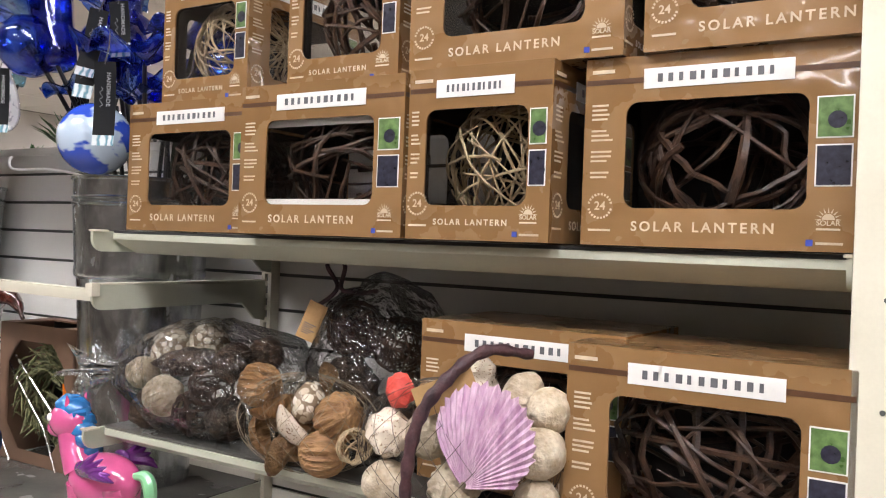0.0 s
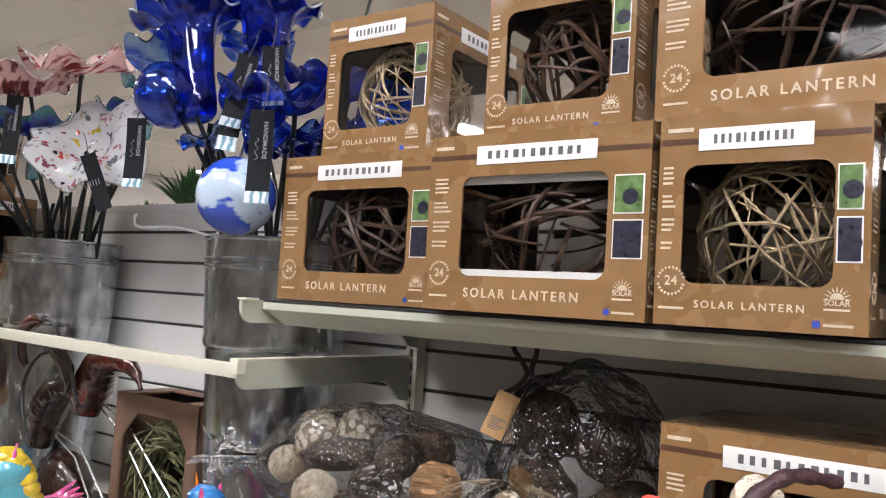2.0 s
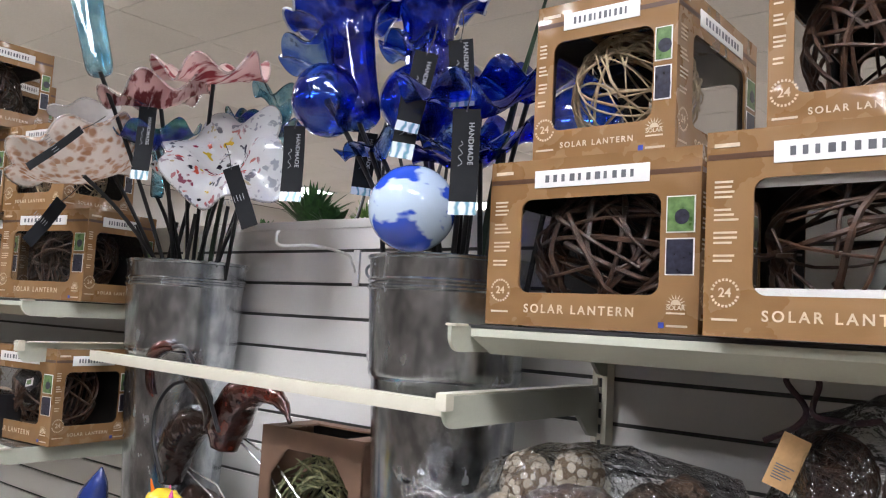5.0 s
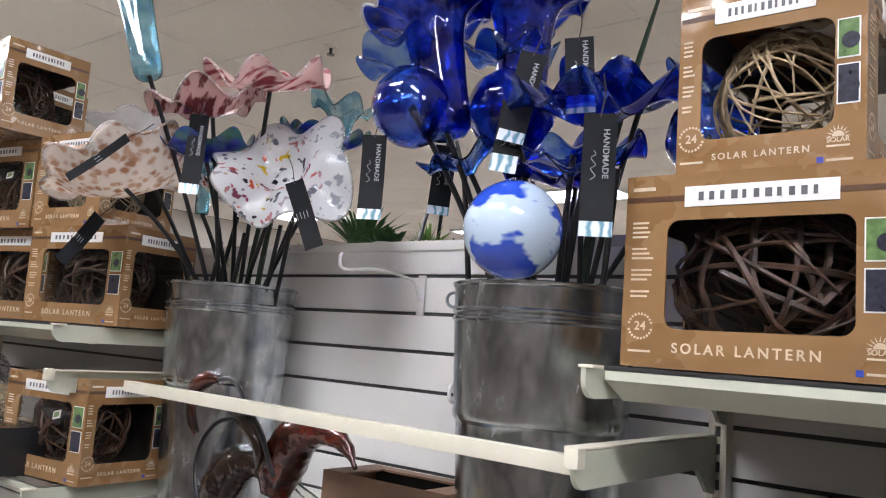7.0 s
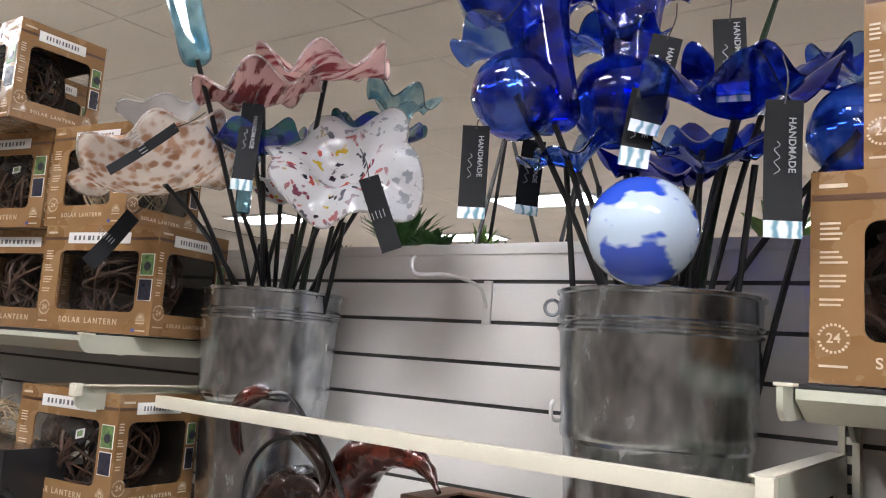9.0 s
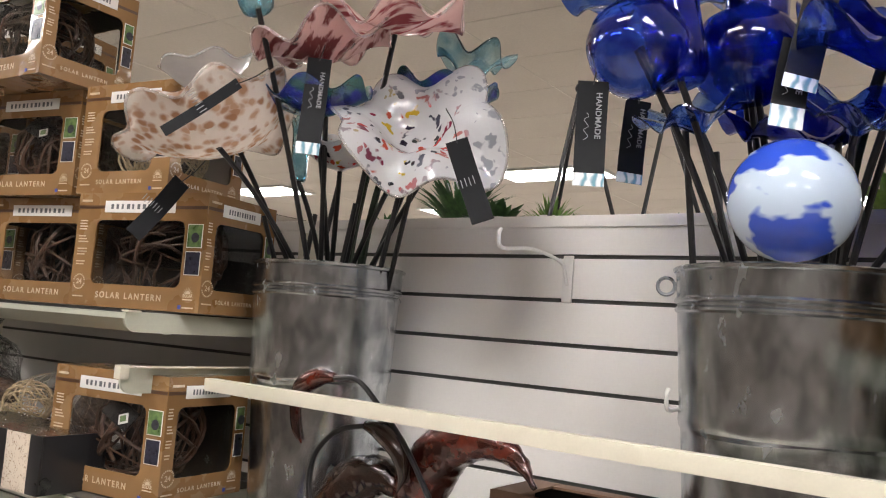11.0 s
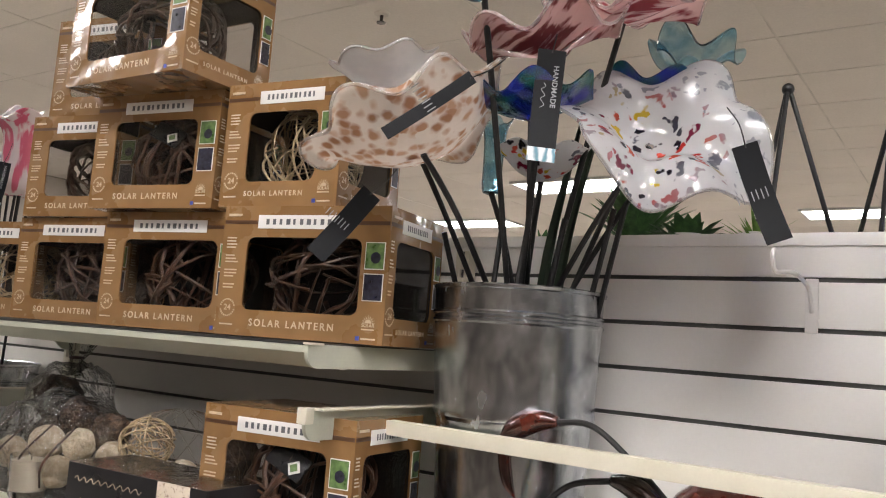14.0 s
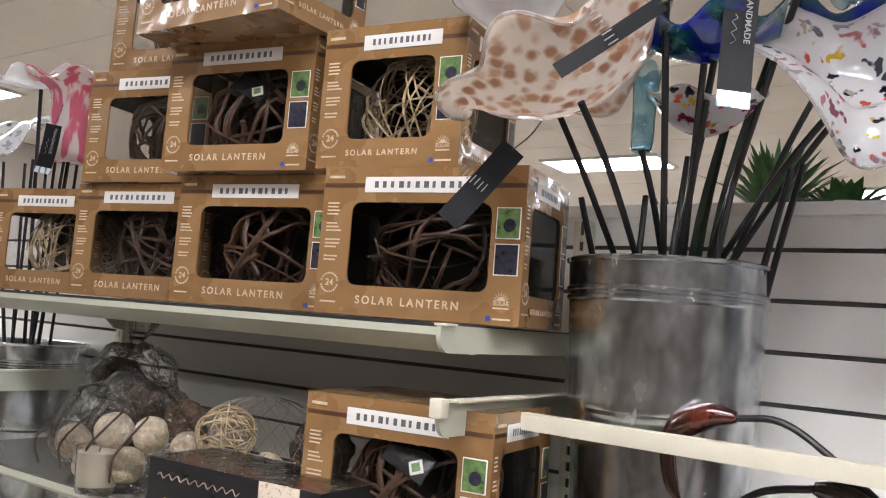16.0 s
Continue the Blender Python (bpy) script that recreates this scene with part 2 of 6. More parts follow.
RIM_WHITE = paint("opal_rim", (0.75, 0.8, 0.9), None, 0.12, scale=30, coat=1.0, bump=0)
TEAL = glass("teal_glass", (0.6, 0.83, 0.9), 0.03, 0.92, (0.28, 0.56, 0.7), 26, wave=0.5)
TEAL_DARK = glass("peacock_glass", (0.02, 0.20, 0.17), 0.03, 0.7, (0.01, 0.03, 0.5), 30, wave=0.5)
PINK = glass("pink_striped_glass", (0.95, 0.74, 0.72), 0.05, 0.3, (0.40, 0.09, 0.11), 40, lo=0.5, hi=0.6, stretch=(0.35, 1.7, 1), milky=0.4, wave=0.5)
ROSE = glass("dusky_rose_glass", (0.82, 0.58, 0.56), 0.05, 0.4, (0.25, 0.075, 0.075), 42, lo=0.48, hi=0.58, stretch=(0.35, 1.8, 1), milky=0.35, wave=0.5)
MILK = glass("milky_white_glass", (0.9, 0.9, 0.9), 0.06, 0.55, (0.78, 0.78, 0.8), 20, milky=0.4, wave=0.4)
GIRAFFE = spotted("tan_spotted_glass", (0.97, 0.92, 0.87), [(0.62, 0.39, 0.26), (0.72, 0.5, 0.36), (0.55, 0.32, 0.2)], 56, 0.3, 0.25, 0.86, 0.3, wobble=0.02)
CONFETTI = spotted("confetti_glass", (0.93, 0.94, 0.96), [(0.03, 0.03, 0.06), (0.7, 0.06, 0.05), (0.02, 0.02, 0.04), (0.78, 0.56, 0.05), (0.3, 0.03, 0.08), (0.75, 0.13, 0.08), (0.1, 0.1, 0.14)], 58, 0.4, 0.5, 0.46, 0.14, core=0.092, fleck=(0.5, 0.52, 0.58), wobble=0.05)
MARBLE = glass("blue_white_marbled_glass", (0.03, 0.085, 0.55), 0.06, 0.0, (0.52, 0.63, 0.76), 13, wave=0.0, lo=0.455, hi=0.49, stretch=(0.8, 0.8, 1.5))
LEAF = paint("plastic_leaf", (0.06, 0.16, 0.045), (0.025, 0.08, 0.025), 0.45, scale=50, spread=0.3, obj_random=0.2)
LEAF_LIME = paint("lime_leaf", (0.2, 0.36, 0.07), (0.1, 0.22, 0.04), 0.45, scale=50, spread=0.3)
LEAF_DARK = paint("dark_leaf", (0.03, 0.055, 0.03), None, 0.4, scale=40)
LEAF_DRY = paint("dry_moss", (0.24, 0.24, 0.12), (0.08, 0.085, 0.035), 0.7, scale=90, spread=0.35)
PLASTER = paint("plain_wall_paint", (0.5, 0.465, 0.42), (0.45, 0.42, 0.38), 0.7, scale=1.5, fine=60, bump=0.05)
CEIL = paint("ceiling_tile", (0.74, 0.69, 0.625), (0.69, 0.64, 0.58), 0.9, scale=1.2, fine=90, bump=0.2, spread=0.08)
CEIL_BAR = paint("ceiling_bar", (0.72, 0.67, 0.605), None, 0.8, scale=3, spread=0.03)
FLOOR = paint("vinyl_floor", (0.46, 0.425, 0.38), (0.39, 0.36, 0.32), 0.3, scale=2, fine=120, bump=0.03)
LAMP_GLOW = glow("lamp_diffuser", (0.99, 0.965, 0.985), LAMP_POWER)
DIM_PANEL = paint("brown_panel", (0.13, 0.105, 0.085), (0.09, 0.073, 0.06), 0.5, scale=6, fine=120, bump=0.05)
LAMP_FRAME = paint("lamp_frame", (0.7, 0.7, 0.68), None, 0.4)
CERAMIC_RED = paint("oxblood_enamel", (0.13, 0.022, 0.012), (0.025, 0.01, 0.008), 0.2, 0.3, scale=30, fine=170, bump=0.45, coat=1.0, spread=0.3)
CERAMIC_DARK = paint("black_brown_enamel", (0.045, 0.02, 0.013), (0.016, 0.01, 0.008), 0.2, 0.3, scale=30, fine=170, bump=0.45, coat=1.0, spread=0.3)
WIRE = paint("bright_wire", (0.75, 0.75, 0.74), None, 0.25, 0.9, scale=40)
PINK_TOY = paint("pink_enamel", (0.72, 0.12, 0.32), (0.66, 0.1, 0.28), 0.15, scale=20, coat=1.0, bump=0, spread=0.04)
BLUE_TOY = paint("blue_enamel", (0.03, 0.19, 0.5), None, 0.18, scale=20, coat=1.0, bump=0, spread=0.04)
TEAL_TOY = paint("turquoise_enamel", (0.13, 0.45, 0.55), None, 0.15, scale=20, coat=1.0, bump=0, spread=0.04)
YELLOW_TOY = paint("yellow_enamel", (0.8, 0.55, 0.03), None, 0.15, scale=20, coat=1.0, bump=0, spread=0.04)
PURPLE_TOY = paint("purple_enamel", (0.2, 0.03, 0.28), None, 0.2, 0.3, scale=20, coat=1.0, bump=0.2, spread=0.1)
GREEN_TOY = paint("mint_enamel", (0.3, 0.72, 0.38), None, 0.15, scale=20, coat=1.0, bump=0, spread=0.04)
ORANGE_TOY = paint("orange_enamel", (0.8, 0.2, 0.02), None, 0.15, scale=20, coat=1.0, bump=0, spread=0.04)
NAVY_TOY = paint("navy_enamel", (0.02, 0.04, 0.2), None, 0.2, scale=20, coat=1.0, bump=0, spread=0.1)
NUT = paint("brown_nut_shell", (0.36, 0.20, 0.085), (0.2, 0.1, 0.04), 0.6, scale=40, fine=160, bump=0.9, spread=0.35, stretch=(1, 1, 0.22), obj_random=0.25, relief=0.008)
POD_DARK = paint("dark_seed_pod", (0.1, 0.06, 0.036), (0.03, 0.019, 0.013), 0.65, scale=70, fine=110, bump=1.0, spread=0.4, obj_random=0.3, relief=0.012)
POD_PALE = paint("bleached_pod", (0.60, 0.52, 0.40), (0.42, 0.33, 0.22), 0.7, scale=60, fine=140, bump=0.8, spread=0.25, obj_random=0.12, relief=0.006)
POD_SPOT = spotted("speckled_pod", (0.74, 0.64, 0.52), [(0.2, 0.11, 0.06), (0.28, 0.17, 0.1)], 130, 0.22, 0.0, 0.9, 0.1)
CHIPS = spotted("chip_covered_ball", (0.26, 0.19, 0.13), [(0.74, 0.66, 0.52), (0.62, 0.52, 0.39), (0.8, 0.72, 0.6)], 88, 0.5, 0.0, 1.0, 0.08, wobble=0.01)
SHELL_PURPLE = paint("mauve_dyed_leaf", (0.64, 0.46, 0.57), (0.40, 0.22, 0.35), 0.6, scale=120, fine=300, bump=0.6, spread=0.2, stretch=(1, 1, 0.25))
RED_DYED = paint("coral_dyed_pod", (0.75, 0.1, 0.075), (0.6, 0.06, 0.05), 0.6, scale=40, fine=200, bump=0.6, spread=0.15)
STRAP = paint("plum_twisted_strap", (0.075, 0.03, 0.035), (0.03, 0.015, 0.02), 0.5, scale=60, fine=250, bump=0.8, spread=0.3)
KRAFT_TAG = paint("plain_kraft_tag", (0.5, 0.3, 0.13), None, 0.7, scale=30, spread=0.08)
NET = paint("brown_net_cord", (0.26, 0.2, 0.13), None, 0.6, scale=60)
NET_DARK = paint("dark_net_cord", (0.06, 0.045, 0.035), None, 0.6, scale=60)
CANDLE_WAX = paint("ivory_wax", (0.84, 0.76, 0.62), (0.8, 0.72, 0.58), 0.5, scale=12, bump=0.05, spread=0.03)
CLEAR = glass("clear_glass", (0.96, 0.96, 0.96), 0.02, 1.0, wave=0.0)
BLACK_CARD = paint("black_gift_card", (0.018, 0.018, 0.02), None, 0.3, scale=20, fine=300, coat=0.4, bump=0.02)
GOLD_INK = paint("lime_gold_ink", (0.62, 0.6, 0.1), None, 0.4, scale=30)
BROWN_BOX = paint("plain_brown_carton", (0.19, 0.11, 0.07), (0.15, 0.088, 0.056), 0.6, scale=12, spread=0.05)
STRIPE = glass("rainbow_streaked_glass", (0.86, 0.82, 0.82), 0.05, 0.3, (0.75, 0.2, 0.3), 22, lo=0.48, hi=0.55, stretch=(1.5, 1.5, 0.3), milky=0.3)


# ---- mesh helpers ----
def mesh_of(bm, name, *mats, smooth=True, sharp=35):
    me = bpy.data.meshes.new(name)
    bm.normal_update()
    if smooth:
        lim = radians(sharp)
        for f in bm.faces:
            f.smooth = True
        for e in bm.edges:
            e.smooth = len(e.link_faces) == 2 and e.calc_face_angle(0) < lim
    bm.to_mesh(me)
    bm.free()
    for m in mats:
        me.materials.append(m)
    return me


def part(name, bm, material, parent, label="", at=None, smooth=True, sharp=35):
    me = bm if isinstance(bm, bpy.types.Mesh) else mesh_of(bm, name, *(material if isinstance(material, (list, tuple)) else (material,)), smooth=smooth, sharp=sharp)
    ob = new(name, me)
    ob.parent = parent
    if at is not None:
        ob.matrix_basis = at
    if label:
        tagged(ob, label)
    return ob


def thing(name, label, category, at=None, group="", kind=""):
    ob = new(name)
    ob.empty_display_size = 0.05
    if at is not None:
        ob.matrix_basis = at
    return tagged(ob, label, category, group, kind)


def box(x0, x1, y0, y1, z0, z1, bevel=0.0, bm=None):
    bm = bm or bmesh.new()
    made = bmesh.ops.create_cube(bm, size=1)["verts"]
    for v in made:
        v.co = Vector(((x0 + x1) / 2 + v.co.x * (x1 - x0), (y0 + y1) / 2 + v.co.y * (y1 - y0), (z0 + z1) / 2 + v.co.z * (z1 - z0)))
    if bevel:
        es = list({e for v in made for e in v.link_edges})
        bmesh.ops.bevel(bm, geom=es, offset=bevel, segments=2, affect="EDGES", profile=0.7)
    return bm


def tube(bm, pts, radius, sides=8, caps=True):
    """A round bar along pts; radius is one number or one for each point."""
    pts = [Vector(p) for p in pts]
    rs = radius if isinstance(radius, (list, tuple)) else [radius] * len(pts)
    rings, side = [], None
    for k, p in enumerate(pts):
        d = (pts[min(k + 1, len(pts) - 1)] - pts[max(k - 1, 0)]).normalized()
        if side is None:
            side = d.orthogonal().normalized()
        side = (side - d * side.dot(d))
        side = side.normalized() if side.length > 1e-6 else d.orthogonal().normalized()
        up = d.cross(side)
        rings.append([bm.verts.new(p + rs[k] * (math.cos(a) * side + math.sin(a) * up)) for a in (2 * math.pi * i / sides for i in range(sides))])
    for a, b in zip(rings, rings[1:]):
        for i in range(sides):
            bm.faces.new((a[i], a[(i + 1) % sides], b[(i + 1) % sides], b[i]))
    if caps:
        bm.faces.new(rings[0][::-1])
        bm.faces.new(rings[-1])
    return bm


def lathe(profile, seg=48, bm=None, wave=None, close=False):
    """A turned shape; wave(s, angle) gives an offset (radius, height) at profile share s."""
    bm = bm or bmesh.new()
    rings = []
    for k, (r, z) in enumerate(profile):
        ring = []
        s = k / max(1, len(profile) - 1)
        for i in range(seg):
            a = 2 * math.pi * i / seg
            dr, dz = wave(s, a) if wave else (0, 0)
            ring.append(bm.verts.new(((r + dr) * math.cos(a), (r + dr) * math.sin(a), z + dz)))
        rings.append(ring)
    for a, b in zip(rings, rings[1:]):
        for i in range(seg):
            bm.faces.new((a[i], a[(i + 1) % seg], b[(i + 1) % seg], b[i]))
    if close:
        bm.faces.new(rings[0][::-1])
        bm.faces.new(rings[-1])
    return bm


def curve(pts, n=24):
    """A smooth line through pts (Catmull-Rom)."""
    p = [Vector(q) for q in pts]
    p = [2 * p[0] - p[1]] + p + [2 * p[-1] - p[-2]]
    out = []
    spans = len(p) - 3
    for k in range(n + 1):
        u = k / n * spans
        i = min(int(u), spans - 1)
        t = u - i
        a, b, c, d = p[i:i + 4]
        out.append(0.5 * ((2 * b) + (c - a) * t + (2 * a - 5 * b + 4 * c - d) * t * t + (3 * b - a - 3 * c + d) * t ** 3))
    return out


def ball(r, seg=20, rings=12, bm=None, at=(0, 0, 0), squash=(1, 1, 1), lumps=0.0, seed=0):
    bm = bm or bmesh.new()
    made = bmesh.ops.create_uvsphere(bm, u_segments=seg, v_segments=rings, radius=r)["verts"]
    for v in made:
        k = 1 + lumps * noise.noise(v.co * (2.2 / r) + Vector((seed * 3.1, seed, 0)))
        v.co = Vector((v.co.x * squash[0], v.co.y * squash[1], v.co.z * squash[2])) * k + Vector(at)
    return bm


def lettering(text, size, name, material, spacing=1.0, bold=0.012):
    """The words as a thin mesh in the x-z plane, facing -y, centred."""
    cu = bpy.data.curves.new(name, "FONT")
    cu.body, cu.size, cu.align_x, cu.align_y, cu.extrude, cu.space_character = text, size, "CENTER", "CENTER", 0.0002, spacing
    cu.offset = bold * size
    ob = bpy.data.objects.new(name, cu)
    scene.collection.objects.link(ob)
    bpy.context.view_layer.update()
    me = bpy.data.meshes.new_from_object(ob.evaluated_get(bpy.context.evaluated_depsgraph_get()))
    bpy.data.objects.remove(ob)
    me.name = name
    me.materials.clear()
    me.materials.append(material)
    me.transform(Matrix.Rotation(radians(90), 4, "X"))
    return me


# ---- the setting ----
SHELF_Z, LOW_Z, BASE_Z, FRONT, WALL_Y, TOP_Z = 1.633, 1.303, 1.12, 0.885, 1.335, 1.846
ROOM = (-11.0, 7.3, -12.2, 15.25, 3.3)

floor = tagged(new("floor", mesh_of(box(ROOM[0], ROOM[1], ROOM[2], ROOM[3], -0.1, 0.0), "floor", FLOOR)), "beige vinyl shop floor", "floor", kind="structure")
for nm, b in (("wall_west", (ROOM[0] - 0.1, ROOM[0], ROOM[2], ROOM[3])), ("wall_east", (ROOM[1], ROOM[1] + 0.1, ROOM[2], ROOM[3])),
              ("wall_south", (ROOM[0], ROOM[1], ROOM[2] - 0.1, ROOM[2])), ("wall_north", (ROOM[0], ROOM[1], ROOM[3], ROOM[3] + 0.1))):
    tagged(new(nm, mesh_of(box(*b, 0, ROOM[4]), nm, PLASTER)), "plain beige painted shop wall", "wall", kind="structure")


def build_ceiling():
    bm = bmesh.new()
    z = ROOM[4]
    step_x, step_y = 1.22, 0.61
    x = ROOM[0]
    while x < ROOM[1]:
        y = ROOM[2]
        while y < ROOM[3]:
            box(x + 0.006, min(x + step_x, ROOM[1]) - 0.006, y + 0.006, min(y + step_y, ROOM[3]) - 0.006, z + 0.0055, z + 0.02, bm=bm)
            y += step_y
        x += step_x
    for f in bm.faces:
        f.material_index = 0
    n = len(bm.faces)
    box(ROOM[0], ROOM[1], ROOM[2], ROOM[3], z + 0.0085, z + 0.1, bm=bm)
    bm.faces.ensure_lookup_table()
    for f in bm.faces[n:]:
        f.material_index = 1
    return mesh_of(bm, "ceiling", CEIL, CEIL_BAR, smooth=False)


tagged(new("ceiling", build_ceiling()), "suspended ceiling of warm off-white mineral tiles", "ceiling", kind="structure")


def ceiling_light():
    t = thing("ceiling_light", "recessed fluorescent ceiling light with a bright diffuser", "ceiling light", group="ceiling lights")
    bm = bmesh.new()
    w, d = 1.2, 0.6
    for b in ((-w / 2, w / 2, -d / 2, -d / 2 + 0.03), (-w / 2, w / 2, d / 2 - 0.03, d / 2), (-w / 2, -w / 2 + 0.03, -d / 2 + 0.03, d / 2 - 0.03), (w / 2 - 0.03, w / 2, -d / 2 + 0.03, d / 2 - 0.03)):
        box(*b, -0.025, 0.0, bm=bm)
    part("frame", bm, LAMP_FRAME, t)
    part("diffuser", box(-w / 2 + 0.03, w / 2 - 0.03, -d / 2 + 0.03, d / 2 - 0.03, -0.016, -0.004), LAMP_GLOW, t)
    return t


lamp = ceiling_light()
# unseen lamps, added over the aisle and placed until the brightness fits
spots = [(-5.7, -0.5), (-1.9, -0.5), (0.1, -0.5), (2.0, -0.5), (-0.6, -3.4), (1.9, -3.4)]
# lamps beyond the slat wall, some added out of view to light the ceiling
spots += [(-2.65, 9.45), (-7.4, 9.5), (-5.0, 7.45), (-9.3, 7.6), (0.2, 9.45), (-4.9, 12.4), (-8.6, 12.4), (3.2, 3.4), (3.2, 6.4), (-5.7, 1.3), (-9.3, 3.4), (-1.0, 12.4), (6.2, 6.4)]
lamp.matrix_basis = pose(*spots[0], ROOM[4] + 0.004)
for p in spots[1:]:
    copy_thing(lamp, pose(*p, ROOM[4] + 0.004))


def slat_panel(x0, x1, y, turn, name):
    """A grooved slat panel: each slat is a board of its own on a backing coloured dark for groove shade."""
    t = thing(name, "off-white slat panel with horizontal grooves", "slat wall", kind="structure")
    pitch, gap, th = 0.0747, 0.007, 0.016
    back = (y, y + 0.012) if not turn else (y - 0.012, y)
    yb0, yb1 = (y + 0.006, y + th + 0.012) if not turn else (y - th - 0.012, y - 0.006)
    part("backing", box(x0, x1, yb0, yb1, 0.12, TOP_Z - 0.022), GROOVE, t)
    bm = box(x0, x1, min(back), max(back), -pitch / 2 + gap / 2, pitch / 2 - gap / 2, 0.0015)
    me = mesh_of(bm, "slat", SLAT)
    z = 1.776 - pitch / 2
    while z > 0.2:
        part("slat", me, SLAT, t, at=pose(0, 0, z))
        z -= pitch
    part("top_board", box(x0, x1, min(back), max(back), 1.776 + gap / 2, TOP_Z - 0.004, 0.0015), SLAT, t)
    return t


BAY = [-4.79, -3.575, -2.365, -1.165, 0.05]
slat_panel(BAY[0] - 1.2, 1.3, WALL_Y, False, "slat_wall")
cap = thing("wall_cap", "cream steel cap along the top of the slat wall", "trim", kind="structure")
part("cap_board", box(BAY[0] - 1.2, 1.3, WALL_Y - 0.004, WALL_Y + 0.09, TOP_Z - 0.02, TOP_Z, 0.002), SLAT, cap)
tagged(new("gondola_back", mesh_of(box(BAY[0] - 1.2, 1.3, WALL_Y + 0.032, WALL_Y + 0.085, 0.1, TOP_Z - 0.022), "gondola_back", SLAT)), "plain white back panel of the shelf run", "panel", kind="structure")
tagged(new("plinth", mesh_of(box(BAY[0] - 1.2, 1.3, 0.87, WALL_Y + 0.3, 0.0, 0.12, 0.004), "plinth", SAGE)), "sage steel plinth under the shelf run", "plinth", kind="structure")
# unseen brown panel, added across the aisle to darken reflections and bounce light
tagged(new("unseen_panel", mesh_of(box(BAY[0] - 1.2, 3.0, -1.75, -1.65, 0.0, 1.85, 0.004), "unseen_panel", DIM_PANEL)), "unseen plain brown panel added across the aisle to darken reflections", "panel", kind="structure")
# a broad ledge on the far side, on which plants stand
tagged(new("far_ledge", mesh_of(box(BAY[0] - 1.2, 1.3, WALL_Y + 0.092, WALL_Y + 0.5, TOP_Z - 0.05, TOP_Z - 0.012, 0.003), "far_ledge", CREAM)), "cream top shelf on the far side of the slat wall", "shelf", kind="structure")


def upright(x):
    t = thing("upright", "slotted cream steel shelf upright", "upright", group="slotted uprights", kind="structure")
    bm = bmesh.new()
    for sx in (-0.0135, 0.0045):
        box(x + sx, x + sx + 0.009, WALL_Y - 0.028, WALL_Y - 0.002, 0.12, TOP_Z - 0.03, bm=bm)
    part("rail", bm, CREAM, t)
    # dark web, coloured for the shade inside the slots
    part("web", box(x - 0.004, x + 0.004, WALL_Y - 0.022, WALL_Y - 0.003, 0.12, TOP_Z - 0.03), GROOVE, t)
    me = mesh_of(box(-0.0038, 0.0038, -0.006, 0.0, -0.005, 0.005), "bridge", CREAM)
    z = 1.0
    while z < 1.8:
        part("bridge", me, CREAM, t, at=pose(x, WALL_Y - 0.0225, z))
        z += 0.0254
    return t


for x in BAY:
    upright(x)


def bracket(x, z_top, tip, tall, material=SAGE):
    """A side arm of pressed steel, from the upright to a rounded nose."""
    bm = bmesh.new()
    y0, y1 = tip, WALL_Y - 0.025
    out = [(y0, z_top), (y1, z_top), (y1, z_top - tall - 0.04), (y1 - 0.03, z_top - tall - 0.035), (y1 - 0.07, z_top - tall)]
    out += [(y0 + 0.022 - 0.022 * math.sin(a), z_top - tall + 0.022 - 0.022 * math.cos(a)) for a in (radians(15 * k) for k in range(7))]
    a = [bm.verts.new((x - 0.003, y, z)) for y, z in out]
    b = [bm.verts.new((x + 0.003, y, z)) for y, z in out]
    bm.faces.new(a)
    bm.faces.new(b[::-1])
    for i in range(len(out)):
        j = (i + 1) % len(out)
        bm.faces.new((a[j], a[i], b[i], b[j]))
    bmesh.ops.recalc_face_normals(bm, faces=bm.faces)
    return bm


def shelf(x0, x1, z, front, label, lip=0.034, dark=True):
    """A steel shelf with a rolled front lip and an arm at each end."""
    t = thing("shelf", label, "shelf", group="steel shelves")
    nose, front = front, front + 0.034
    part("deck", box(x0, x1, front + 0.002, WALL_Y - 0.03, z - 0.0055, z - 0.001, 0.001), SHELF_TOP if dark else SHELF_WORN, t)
    bm = bmesh.new()
    prof = [(front + 0.006, z - 0.006), (front - 0.001, z - 0.006), (front - 0.001, z - 0.016), (front + 0.04, z - lip - 0.002), (front + 0.046, z - lip - 0.005), (front + 0.06, z - lip - 0.005), (front + 0.06, z - lip - 0.002), (front + 0.044, z - lip + 0.001), (front + 0.006, z - 0.014)]
    ends = [[bm.verts.new((x, y, zz)) for y, zz in prof] for x in (x0 + 0.006, x1 - 0.006)]
    for i in range(len(prof)):
        j = (i + 1) % len(prof)
        bm.faces.new((ends[0][i], ends[0][j], ends[1][j], ends[1][i]))
    bm.faces.new(ends[0][::-1])
    bm.faces.new(ends[1])
    bmesh.ops.recalc_face_normals(bm, faces=bm.faces)
    part("front_lip", bm, SAGE, t, "sage green front lip")
    for x in (x0, x1):
        part("arm", bracket(x, z - 0.003, nose - 0.004, 0.034), SAGE, t)
        part("end_cap", box(x - 0.006, x + 0.012, nose - 0.006, nose + 0.02, z - 0.004, z - 0.0005, 0.0015), CREAM, t, "cream plastic end cap")
    return t


shelf(-1.155, -0.03, SHELF_Z, 0.885, "sage steel shelf with a black deck, full of boxes")
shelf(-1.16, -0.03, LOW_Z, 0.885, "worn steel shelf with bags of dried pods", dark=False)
shelf(-3.56, -2.352, SHELF_Z, 0.900, "sage steel shelf with a black deck, full of boxes")
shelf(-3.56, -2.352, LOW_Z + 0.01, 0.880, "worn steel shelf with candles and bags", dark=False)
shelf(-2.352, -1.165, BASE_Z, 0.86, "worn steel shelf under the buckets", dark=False)
